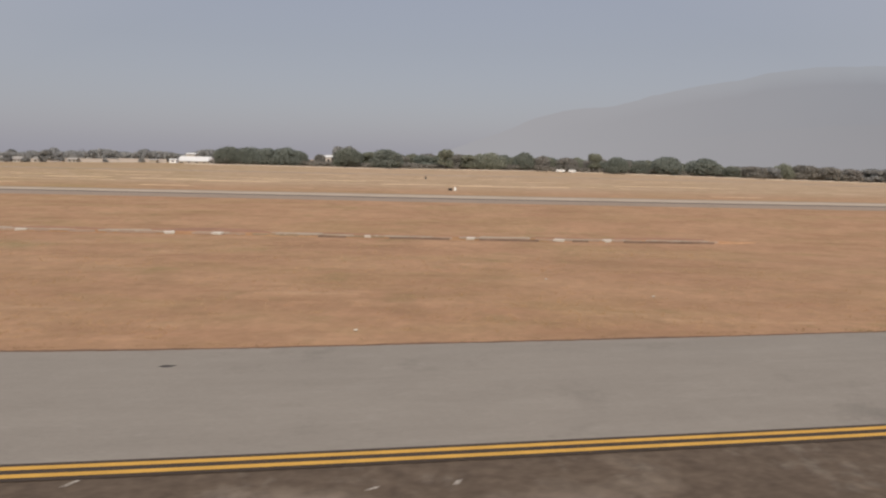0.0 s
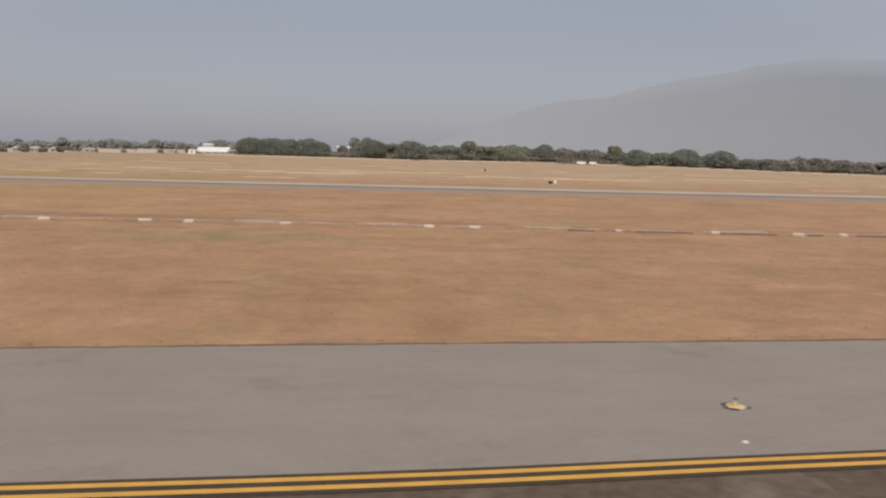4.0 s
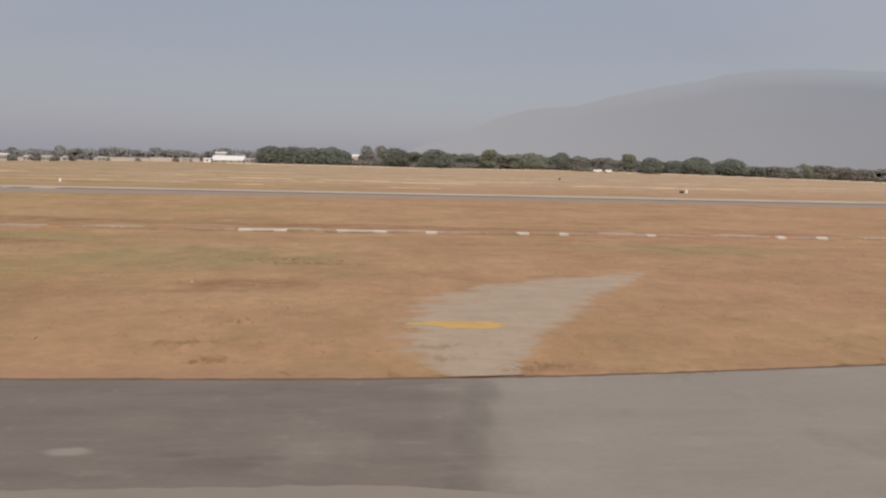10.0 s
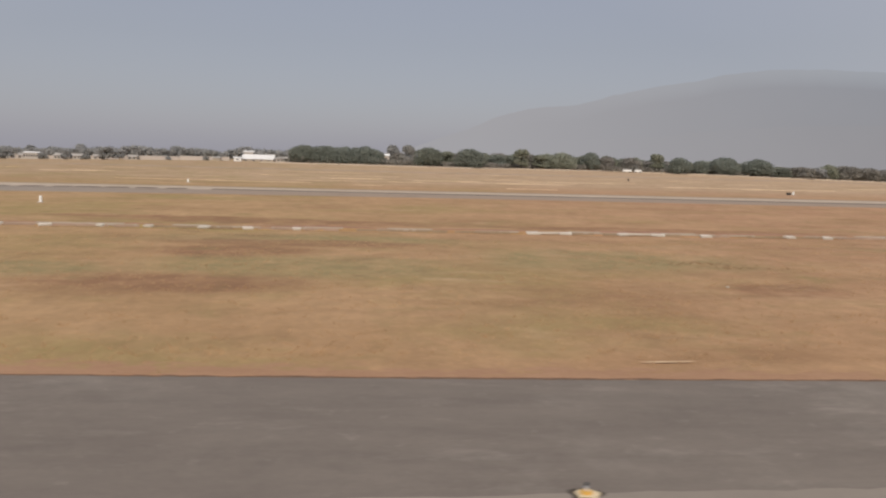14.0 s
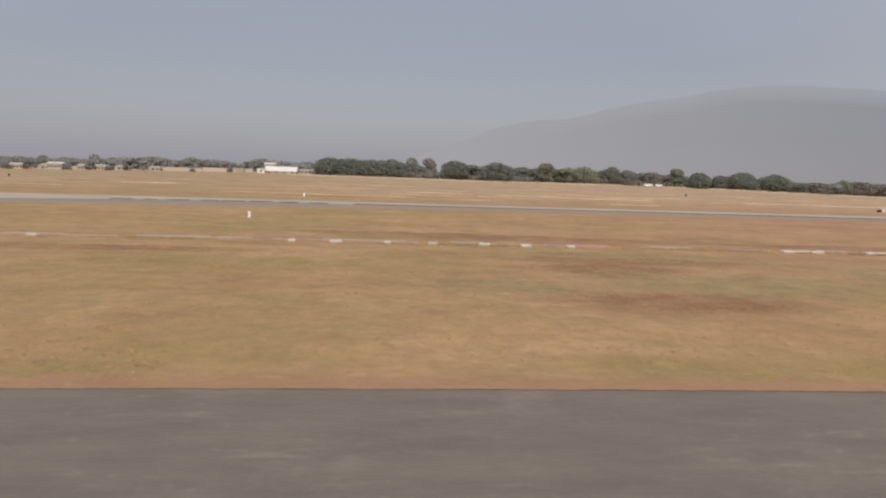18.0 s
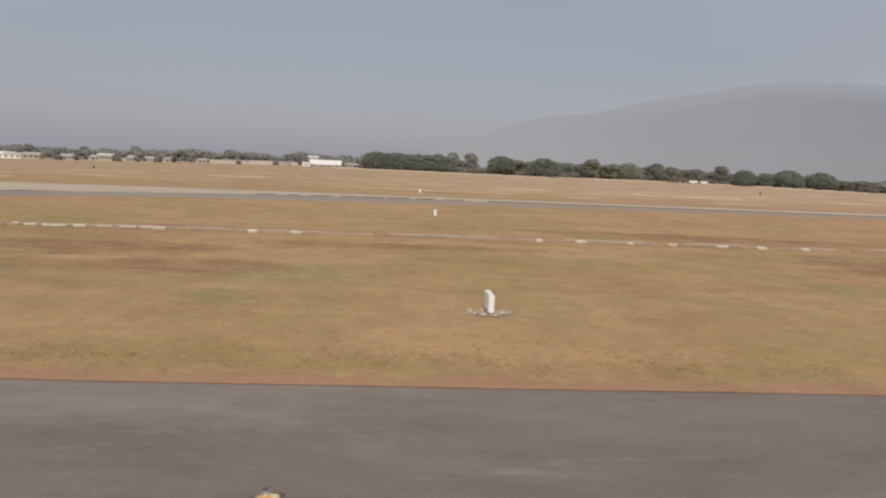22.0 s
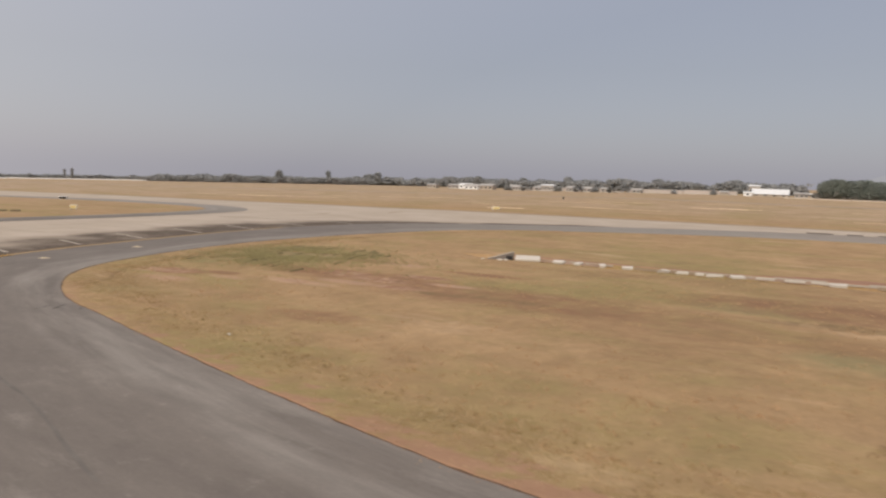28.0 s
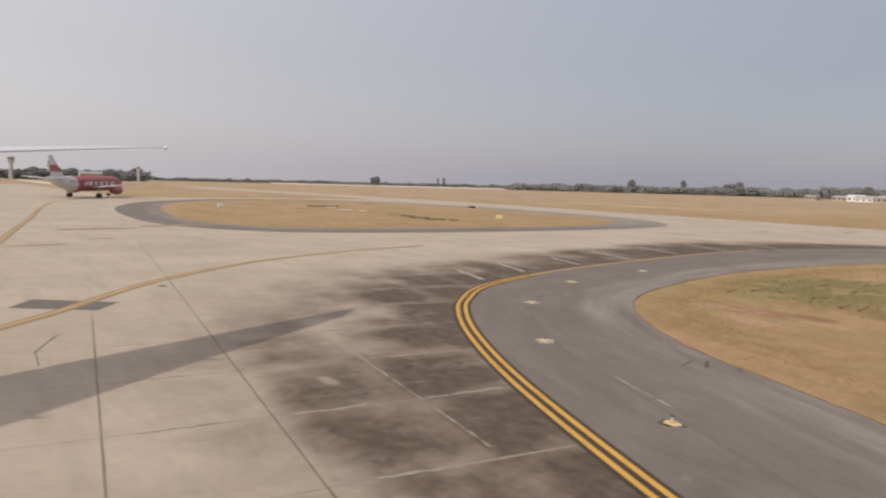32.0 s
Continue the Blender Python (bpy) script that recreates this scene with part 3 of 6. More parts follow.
def build_concrete():
    main = [(p.x, p.y) for p in MIDDLE]
    isl = [(p.x, p.y) for p in [(a + b) / 2 for a, b in zip(ISLAND_GRASS, ISLAND_RING)]]
    cell = 2.5
    index, verts, faces = {}, [], []

    def vid(i, j):
        if (i, j) not in index:
            x, y = i * cell, j * cell
            index[i, j] = len(verts)
            verts.append((x, y, ground_z(x, y) + 0.03))
        return index[i, j]
    main += [(600, 60), (70, 60)]
    for i in range(-240, 241):
        for j in range(-16, 60):
            x, y = (i + .5) * cell, (j + .5) * cell
            if inside(x, y, main) or inside(x, y, isl) or y > interp(x, RUNWAY_TOP_X, RUNWAY_TOP_Y) - 3:
                continue
            if x < -362 and (y > 45 and y < 118) or x > 40 and y < 60 and y > 24:
                continue
            faces.append((vid(i, j), vid(i + 1, j), vid(i + 1, j + 1), vid(i, j + 1)))
    return tagged(add_stain(mesh_ob("pavement", verts, faces, CONCRETE)), "pale weathered concrete taxiway and runway surface", "concrete", kind="structure")


build_concrete()
tagged(ribbon("pavement", RUNWAY_TOP, offset_line(RUNWAY_TOP, 8), CONCRETE, 0.032, 2, 0.05), "pale concrete runway edge strip", "concrete", kind="structure")

# painted double edge line on a black band
LINE_END = max(i for i, p in enumerate(PAINT) if p.y < 67 and p.x < -150)
line = PAINT[:LINE_END]
edge_line = tagged(new("trim"), "double yellow taxiway edge line on a black band", "road marking", kind="structure")
worn_from = max(i for i, p in enumerate(line) if p.y < 34)
for nm, a, b, mat, lift in (("black_band", -0.41, 0.35, BAND, 0.050), ("yellow_stripe", 0.065, 0.225, YELLOW, 0.056), ("yellow_stripe", -0.275, -0.115, YELLOW, 0.056)):
    ribbon(nm, offset_line(line, a)[:worn_from + 1], offset_line(line, b)[:worn_from + 1], mat, lift, 1, 0.0, edge_line)
ribbon("worn_stripe", offset_line(line, -0.26)[worn_from:], offset_line(line, 0.22)[worn_from:], YELLOW_FADED, 0.052, 1, 0.0, edge_line)


# ---- far trees ----
def leaf_crown(rng, height, width, clumps, leaf):
    """A domed crown: rounded boughs, each a shell of many small leaf cards that face outwards."""
    boughs = []
    for k in range(rng.randint(14, 18)):
        a, rr = rng.uniform(0, 2 * math.pi), width / 2 * 0.66 * math.sqrt(rng.random())
        size = width * rng.uniform(0.16, 0.25)
        top = height * (0.98 - 0.42 * (rr / (width / 2)) ** 2) * rng.uniform(0.90, 1.0)
        boughs.append((Vector((rr * math.cos(a), rr * math.sin(a), max(top - size * 0.75, height * 0.28))), size))
    for k in range(8):
        a = k * 0.785 + rng.uniform(-0.2, 0.2)
        boughs.append((Vector((width * 0.33 * math.cos(a), width * 0.33 * math.sin(a), height * rng.uniform(0.22, 0.36))), width * rng.uniform(0.15, 0.21)))
    if height > width:
        for k in range(9):
            a = rng.uniform(0, 6.28)
            boughs.append((Vector((width * 0.24 * math.cos(a), width * 0.24 * math.sin(a), height * (0.3 + 0.06 * k))), width * rng.uniform(0.17, 0.26)))
    verts, faces = [], []
    for _ in range(clumps * 22):
        c, size = rng.choice(boughs)
        d = Vector((rng.gauss(0, 1), rng.gauss(0, 1), rng.gauss(0.25, 1))).normalized()
        q = c + Vector((d.x, d.y, d.z * 0.75)) * size * rng.uniform(0.72, 1.16)
        q.z = max(q.z, height * 0.04)
        lean = (d + Vector((rng.gauss(0, 0.7), rng.gauss(0, 0.7), rng.gauss(0, 0.7)))).normalized()
        u = lean.cross(Vector((rng.gauss(0, 1), rng.gauss(0, 1), rng.gauss(0, 1)))).normalized()
        v = lean.cross(u).normalized()
        z = leaf * rng.uniform(0.6, 1.3)
        b = len(verts)
        for i, j in ((-.5, -.5), (.5, -.4), (.6, .5), (-.4, .6)):
            verts.append(q + u * i * z + v * j * z)
        faces.append((b, b + 1, b + 2, b + 3))
    return verts, faces


def build_tree(seed, height, width, clumps, leaf, mat):
    rng = random.Random(seed)
    root = new("tree")
    bm = bmesh.new()
    tube(bm, 0.022 * height, 0.012 * height, height * 0.6, pose(0, 0, height * 0.3), 8)
    for k in range(5):
        a = k * 72 + rng.uniform(-20, 20)
        m = pose(0, 0, height * rng.uniform(0.28, 0.5), 0, 0, a) @ pose(0, 0, 0, 0, 45, 0) @ pose(0, 0, width * 0.16)
        tube(bm, 0.009 * height, 0.004 * height, width * 0.34, m, 6)
    part("trunk", bm, BARK, root)
    v, f = leaf_crown(rng, height, width, clumps, leaf)
    mesh_ob("crown", v, f, mat, root)
    return root


def rest(x, y, rz=0.0, s=1.0):
    return pose(x, y, ground_z(x, y), 0, 0, rz) @ Matrix.Diagonal((s, s, s, 1))


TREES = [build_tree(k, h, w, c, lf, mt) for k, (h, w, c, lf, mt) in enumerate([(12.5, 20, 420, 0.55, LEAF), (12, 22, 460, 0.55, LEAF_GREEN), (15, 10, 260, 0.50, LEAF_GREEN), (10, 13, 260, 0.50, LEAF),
                                                                           (10, 9, 120, 0.7, LEAF_HAZY), (12, 12, 150, 0.75, LEAF_HAZY), (8, 12, 140, 0.75, LEAF_HAZY), (11, 16, 260, 0.55, LEAF_BROWN)])]
SIZES = [(12.5, 20), (12, 22), (15, 10), (10, 13), (10, 9), (12, 12), (8, 12), (11, 16)]
rng = random.Random(5)
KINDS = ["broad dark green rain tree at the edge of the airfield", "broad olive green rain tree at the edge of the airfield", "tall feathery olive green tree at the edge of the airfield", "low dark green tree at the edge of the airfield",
         "hazy grey-green tree far behind the airfield", "hazy grey-green tree far behind the airfield", "hazy grey-green tree far behind the airfield", "half-bare brownish tree at the edge of the airfield"]
for t, x, y, lab in zip(TREES, (-141, 33, 3, -12, -168, -210, -252, 88), (479, 484, 471, 480, 640, 655, 650, 500), KINDS):
    t.matrix_basis = rest(x, y)
    tagged(t, lab, "tree", "trees behind the airfield")


def plant(k, x, y, s, wide=None, tall=None):
    ob = copy_thing(TREES[k], pose(x, y, ground_z(x, y), 0, 0, rng.uniform(0, 360)))
    if wide:
        ob.scale = (wide / SIZES[k][1], wide / SIZES[k][1], tall / SIZES[k][0])
    else:
        ob.scale = (s, s, s * rng.uniform(0.85, 1.1))


# the front row, tree by tree: kind, place, width, height
for k, x, y, w, h in ((0, -126, 477, 20, 12.4), (0, -113, 470, 17, 12.0), (0, -100, 467, 19, 12.6), (7, -80, 475, 8, 9.0), (4, -82, 570, 11, 15.5), (5, -70, 548, 12, 16.0), (7, -76, 560, 14, 10.0), (0, -60, 458, 19, 12.9), (2, -47, 470, 10, 11.8),
                      (0, -34, 447, 21, 12.6), (2, 18, 478, 11, 11.5), (0, 57, 496, 15, 13.3), (7, 70, 500, 12, 11.5), (2, 107, 500, 10, 15.2), (0, 121, 492, 16, 11.9), (3, 137, 495, 13, 10.6), (0, 157, 500, 22, 13.6),
                      (0, 185, 505, 24, 13.6), (3, 205, 505, 13, 8.0), (7, 222, 508, 22, 9.6), (5, 234, 509, 16, 9.4), (1, 245, 512, 15, 11.8), (7, 262, 516, 22, 12.0), (7, 281, 518, 22, 11.2), (7, 297, 521, 20, 10.5), (5, 314, 524, 19, 11.0), (7, 333, 527, 22, 11.5)):
    plant(k, x, y, 1.0, w, h)
# lower and paler trees fill the gaps behind, close together
for i in range(88):
    x = -58 + i * 4.65 + rng.uniform(-2.0, 2.0)
    plant(rng.choice((7, 7, 0, 1, 3, 1)), x, interp(x, [-50, 0, 60, 340], [480, 495, 508, 545]) + rng.uniform(-6, 8), 1.0, rng.uniform(12, 19), rng.uniform(9.0, 11.4) * interp(x, [60, 180, 260], [1.0, 0.9, 0.8]))
for x, y, w, h in ((-133, 482, 17, 11.8), (-120, 478, 16, 11.6), (-107, 474, 16, 11.8), (-94, 472, 13, 10.5)):
    plant(0, x, y, 1.0, w, h)
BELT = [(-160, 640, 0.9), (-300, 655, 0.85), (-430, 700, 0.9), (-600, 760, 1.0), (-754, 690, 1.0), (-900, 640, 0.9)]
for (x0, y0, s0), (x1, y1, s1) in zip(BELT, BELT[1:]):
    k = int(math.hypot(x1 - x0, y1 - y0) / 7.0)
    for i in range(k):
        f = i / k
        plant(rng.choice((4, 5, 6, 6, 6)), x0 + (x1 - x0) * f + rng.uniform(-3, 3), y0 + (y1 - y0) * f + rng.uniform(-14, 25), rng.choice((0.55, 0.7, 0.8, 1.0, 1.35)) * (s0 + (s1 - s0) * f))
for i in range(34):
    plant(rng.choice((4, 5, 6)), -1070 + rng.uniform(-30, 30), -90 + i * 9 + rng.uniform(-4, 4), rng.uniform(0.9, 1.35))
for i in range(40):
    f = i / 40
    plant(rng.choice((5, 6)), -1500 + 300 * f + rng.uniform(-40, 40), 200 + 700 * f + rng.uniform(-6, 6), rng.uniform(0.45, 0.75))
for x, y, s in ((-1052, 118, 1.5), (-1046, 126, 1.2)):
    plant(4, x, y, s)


def thicket(pts, height, count, mat, seed, label, card=0.8):
    """Shrubs and undergrowth along a line: clumps of small leaf cards."""
    r = random.Random(seed)
    seg = [math.hypot(b[0] - a[0], b[1] - a[1]) for a, b in zip(pts, pts[1:])]
    verts, faces = [], []
    for _ in range(count):
        q, k = r.uniform(0, sum(seg)), 0
        while q > seg[k]:
            q -= seg[k]
            k += 1
        f = q / seg[k]
        x, y = pts[k][0] + (pts[k + 1][0] - pts[k][0]) * f + r.gauss(0, 2), pts[k][1] + (pts[k + 1][1] - pts[k][1]) * f + r.gauss(0, 4)
        h = height * (0.72 + 0.45 * noise.noise(Vector((x * 0.045, y * 0.045, seed))) + 0.25 * noise.noise(Vector((x * 0.2, y * 0.2, seed))))
        if h < 0.3:
            continue
        c = Vector((x, y, ground_z(x, y)))
        for _ in range(7):
            p = c + Vector((r.gauss(0, 1.4), r.gauss(0, 1.4), h * math.sqrt(r.random())))
            m, z = Euler((r.uniform(0, 3), r.uniform(0, 3), r.uniform(0, 6))).to_matrix(), card * r.uniform(0.6, 1.4)
            b = len(verts)
            verts += [p + m @ Vector((u * z, v * z, 0)) for u, v in ((-.5, -.5), (.5, -.4), (.6, .5), (-.4, .6))]
            faces.append((b, b + 1, b + 2, b + 3))
    return tagged(mesh_ob("thicket", verts, faces, mat), label, "shrubs", kind="stuff")


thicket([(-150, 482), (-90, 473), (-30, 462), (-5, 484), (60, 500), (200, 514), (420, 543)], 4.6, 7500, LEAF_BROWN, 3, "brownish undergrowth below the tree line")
thicket([(-160, 640), (-300, 652), (-430, 700), (-600, 760), (-754, 690), (-900, 640)], 10.5, 13000, LEAF_HAZY, 4, "hazy grey-green scrub beyond the houses", 1.2)
thicket([(-1075, -120), (-1070, 215)], 13.0, 5000, LEAF_HAZY, 5, "hazy grey-green scrub to the west", 1.4)
thicket([(-1560, 150), (-1400, 560), (-1180, 800), (-900, 900)], 6.5, 7000, LEAF_HAZY, 6, "far thin line of hazy scrub", 1.8)


thicket([(-60, 575), (60, 560), (180, 565), (330, 575), (520, 590)], 6.5, 7000, LEAF_HAZY, 7, "hazy grey-green woods behind the tree line", 1.0)


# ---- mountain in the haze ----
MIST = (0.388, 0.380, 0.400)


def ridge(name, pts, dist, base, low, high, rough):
    """A far silhouette that glows, with the bleaching haze put into its colours, a little paler towards its foot."""
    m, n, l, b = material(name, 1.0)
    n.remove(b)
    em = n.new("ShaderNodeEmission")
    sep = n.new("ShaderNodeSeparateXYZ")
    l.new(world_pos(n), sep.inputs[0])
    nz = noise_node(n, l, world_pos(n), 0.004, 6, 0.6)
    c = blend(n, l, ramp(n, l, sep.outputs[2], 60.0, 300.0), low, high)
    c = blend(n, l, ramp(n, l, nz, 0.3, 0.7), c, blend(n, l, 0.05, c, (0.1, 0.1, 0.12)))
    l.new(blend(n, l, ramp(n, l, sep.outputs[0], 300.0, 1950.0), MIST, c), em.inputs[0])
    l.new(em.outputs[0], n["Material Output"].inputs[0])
    az = np.arange(pts[0][0], pts[-1][0], 0.25)
    verts = []
    for a in az:
        e = interp(a, [p[0] for p in pts], [p[1] for p in pts]) + rough * (noise.noise(Vector((a * 0.7, dist * 0.02, 0))) + 0.5 * noise.noise(Vector((a * 2.1, dist * 0.02, 3))))
        x, y = -62 + dist * math.sin(radians(a)), dist * math.cos(radians(a))
        verts += [(x, y, base), (x, y, 5.8 + dist * math.tan(radians(max(e, -0.6))))]
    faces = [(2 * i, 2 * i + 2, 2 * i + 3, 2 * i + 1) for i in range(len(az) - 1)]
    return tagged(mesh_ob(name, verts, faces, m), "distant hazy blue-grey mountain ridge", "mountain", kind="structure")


RIDGE = [(-3, -0.6), (0, 0.1), (3, 1.1), (6, 2.05), (8.5, 3.0), (10.8, 3.65), (12.3, 3.8), (14.6, 3.95), (17.3, 4.75), (20.4, 5.35), (23.1, 5.7), (25.2, 6.15), (28, 6.45), (31.4, 6.4), (34.3, 6.15), (40, 5.5), (52, 4.2), (70, 3)]
# the crest dissolves in painted haze: fainter shells stand behind and a little higher
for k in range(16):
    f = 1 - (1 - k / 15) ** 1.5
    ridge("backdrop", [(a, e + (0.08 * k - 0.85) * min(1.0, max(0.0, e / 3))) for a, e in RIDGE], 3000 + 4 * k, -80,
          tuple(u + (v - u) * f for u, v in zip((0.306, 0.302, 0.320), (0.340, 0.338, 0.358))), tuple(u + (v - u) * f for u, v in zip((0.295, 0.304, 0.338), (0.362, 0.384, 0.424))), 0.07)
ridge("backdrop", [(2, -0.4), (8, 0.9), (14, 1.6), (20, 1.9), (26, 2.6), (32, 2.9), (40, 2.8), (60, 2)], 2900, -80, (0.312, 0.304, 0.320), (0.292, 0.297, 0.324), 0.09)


YELLOW_WORN = plain("worn_yellow_paint", (0.52, 0.34, 0.12), 0.8, vary=0.25, scale=1.0)
PALE_SOIL = plain("pale_soil", (0.66, 0.49, 0.32), 0.95, vary=0.2, scale=0.2)
DEBRIS = plain("dark_litter", (0.165, 0.102, 0.070), 0.95, vary=0.5, scale=1.5)
DARK_EDGE = plain("dark_weathered_asphalt", (0.150, 0.118, 0.094), 0.9, vary=0.35, scale=0.3)
ROAD_GREY = plain("dusty_grey_road", (0.330, 0.275, 0.230), 0.9, vary=0.15, scale=0.2)
KERB_PALE = plain("dusty_kerb", (0.50, 0.425, 0.345), 0.9, vary=0.2, scale=0.3)
DITCH_DARK = plain("dark_ditch_side", (0.200, 0.135, 0.100), 0.9, vary=0.45, scale=0.8)
RED_SOIL = plain("dark_red_soil", (0.320, 0.180, 0.115), 0.95, vary=0.35, scale=0.5)
PINK_CONCRETE = plain("pinkish_old_concrete", (0.365, 0.268, 0.203), 0.9, vary=0.35, scale=0.6)
CEMENT = plain("spilt_cement", (0.50, 0.46, 0.40), 0.9, vary=0.3, scale=2.0)
MORTAR = plain("spilt_mortar", (0.33, 0.29, 0.238), 0.9, vary=0.35, scale=1.2)
PATCH = plain("tar_patch", (0.155, 0.138, 0.120), 0.9, vary=0.3, scale=2.0)
# ---- ground details ----
def ragged(line, lo, hi, freq, seed, fray=0.10):
    out = []
    for i, p in enumerate(line):
        t = (line[min(i + 1, len(line) - 1)] - line[max(i - 1, 0)]).normalized()
        k = lo + (hi - lo) * (0.5 + 0.5 * noise.noise(Vector((p.x * freq, p.y * freq, seed)))) + fray * noise.noise(Vector((p.x * 3, p.y * 3, seed)))
        out.append(p - Vector((-t.y, t.x)) * k)
    return out


def finer(line, step):
    out = []
    for a, b in zip(line, line[1:]):
        k = max(1, int((b - a).length / step))
        out += [a.lerp(b, j / k) for j in range(k)]
    return out + [line[-1]]


# the red soil verge between asphalt and grass: broad in the west, a thin lip in the east
verge_line = finer([p for p in EDGE if -200 < p.x < 40 and p.y < 88], 0.4)


def cover_values(ob, values):
    at = ob.data.attributes.new("cover", "FLOAT", "POINT")
    at.data.foreach_set("value", values)
    return ob


def verge():
    """A strip of bare soil, dense at the asphalt and thinning into the grass."""
    verts, faces, cov = [], [], []
    rows = ((0.03, 0.046, 0.86), (0.10, 0.064, 0.86), (0.3, 0.060, 0.78), (0.7, 0.052, 0.62), (1.2, 0.040, 0.42), (2.1, 0.024, 0.05))
    for k, (d_, lift, cv) in enumerate(rows):
        for p, q in zip(verge_line, ragged(verge_line, d_ - 0.04, d_ + 0.04, 0.9, 3 + k, 0.05)):
            f = interp(p.x, [-193, -186, -176, -165, -150, -118, -95, -80, -66, -57], [0.26, 0.32, 0.46, 0.64, 0.78, 0.88, 0.92, 0.8, 0.7, 0.45])
            verts.append((q.x, q.y, ground_z(q.x, q.y) + lift))
            cov.append(min(1.0, cv * f * 1.12))
    n = len(verge_line)
    for k in range(len(rows) - 1):
        for i in range(n - 1):
            if -61.0 < verge_line[i].x < -57.3:
                continue
            faces.append((k * n + i, k * n + i + 1, (k + 1) * n + i + 1, (k + 1) * n + i))
    return cover_values(mesh_ob("ground", verts, faces, VERGE), cov)


edge_fine = finer(verge_line, 0.14)
thin = [interp(p.x, [-165, -118, -66, -58], [0.12, 0.30, 0.65, 1.0]) * max(0.05, 0.55 + 0.9 * noise.noise(Vector((p.x * 0.45, p.y * 0.45, 31)))) for p in edge_fine]
debris = ribbon("ground", ragged(edge_fine, -0.04, 0.02, 1.3, 21, 0.06), [p.lerp(q, k) for p, q, k in zip(ragged(edge_fine, -0.04, 0.02, 1.3, 21, 0.06), ragged(edge_fine, 0.08, 0.20, 1.1, 22, 0.12), thin)], DEBRIS, 0.068, 1, 0.03)
tagged(debris, "dark broken edge of asphalt and leaf litter", "debris", kind="structure")
tagged(verge(), "bare reddish soil verge along the asphalt edge", "soil", kind="structure")


def tufts(name, spots_, mat, lo, hi, seed, label):
    """Many small dry blades, six leaning slivers to a tuft."""
    r = random.Random(seed)
    verts, faces = [], []
    for x, y in spots_:
        z, h = ground_z(x, y), r.uniform(lo, hi)
        for k in range(6):
            a, w = r.uniform(0, 6.28), h * r.uniform(0.05, 0.14)
            dx, dy = math.cos(a) * w, math.sin(a) * w
            x, y = x + r.gauss(0, h * 0.7), y + r.gauss(0, h * 0.7)
            lx, ly = r.uniform(-1.0, 1.0) * h, r.uniform(-1.0, 1.0) * h
            b = len(verts)
            verts += [(x - dx, y - dy, z), (x + dx, y + dy, z), (x + lx + dx * 0.3, y + ly + dy * 0.3, z + h), (x + lx - dx * 0.3, y + ly - dy * 0.3, z + h * 0.9)]
            faces.append((b, b + 1, b + 2, b + 3))
    return tagged(mesh_ob(name, verts, faces, mat), label, "grass", kind="stuff")


TUFT = leaves("dry_tuft", (0.50, 0.33, 0.18), (0.62, 0.42, 0.245))
TUFT_DARK = leaves("dark_tuft", (0.20, 0.135, 0.07), (0.33, 0.22, 0.115))
TUFT_GREEN = leaves("green_tuft", (0.425, 0.375, 0.185), (0.52, 0.44, 0.235))
TUFT_RED = leaves("red_litter", (0.40, 0.24, 0.15), (0.62, 0.41, 0.27))
TUFT_STRAW = leaves("straw_tuft", (0.64, 0.46, 0.26), (0.80, 0.60, 0.38))
CLUMPS = ((-154.2, 19.0, 0.7, 0.22, 120), (-153.4, 18.9, 0.5, 0.1, 30), (-150.8, 24.4, 0.25, 0.2, 16), (-149.1, 23.3, 0.4, 0.2, 18), (-66.3, 17.3, 0.3, 0.15, 30), (-59.57, 17.5, 0.2, 0.12, 22), (-59.66, 18.8, 0.3, 0.15, 26),
          (-57.3, 16.5, 0.5, 0.12, 60), (-56.4, 16.7, 0.6, 0.15, 60), (-68.1, 40.3, 1.8, 0.5, 60), (-66.2, 38.6, 1.6, 0.4, 40), (-66.4, 22.3, 0.5, 0.2, 12), (-67.2, 19.4, 0.4, 0.15, 14))
TUFT_DEAD = leaves("dead_weeds", (0.25, 0.165, 0.095), (0.37, 0.25, 0.145))
TUFT_ROW = leaves("cut_grass", (0.155, 0.130, 0.062), (0.235, 0.190, 0.095))
TUFT_OLIVE = leaves("olive_tuft", (0.40, 0.285, 0.135), (0.52, 0.38, 0.19))
rt = random.Random(11)
lip = []
for p in verge_line:
    k = noise.noise(Vector((p.x * 0.25, p.y * 0.25, 7)))
    for _ in range(7 if p.x > -66 else 1):
        if rt.random() < (0.40 if p.x > -66 else 0.05) + 1.1 * k and p.x > -150:
            lip.append((p.x + rt.gauss(0, 0.15), p.y + 0.12 + abs(rt.gauss(0, 0.16))))
tufts("grass_tufts", lip, TUFT_DARK, 0.05, 0.15, 12, "dark dry grass tufts along the asphalt edge")
rc = random.Random(37)
clumped = [(x + rc.gauss(0, sx), y + rc.gauss(0, sy)) for x, y, sx, sy, n_ in CLUMPS for _ in range(n_)]
tufts("grass_tufts", clumped, TUFT_DEAD, 0.05, 0.13, 38, "dark dead weeds in small clumps on the grass")
field = []
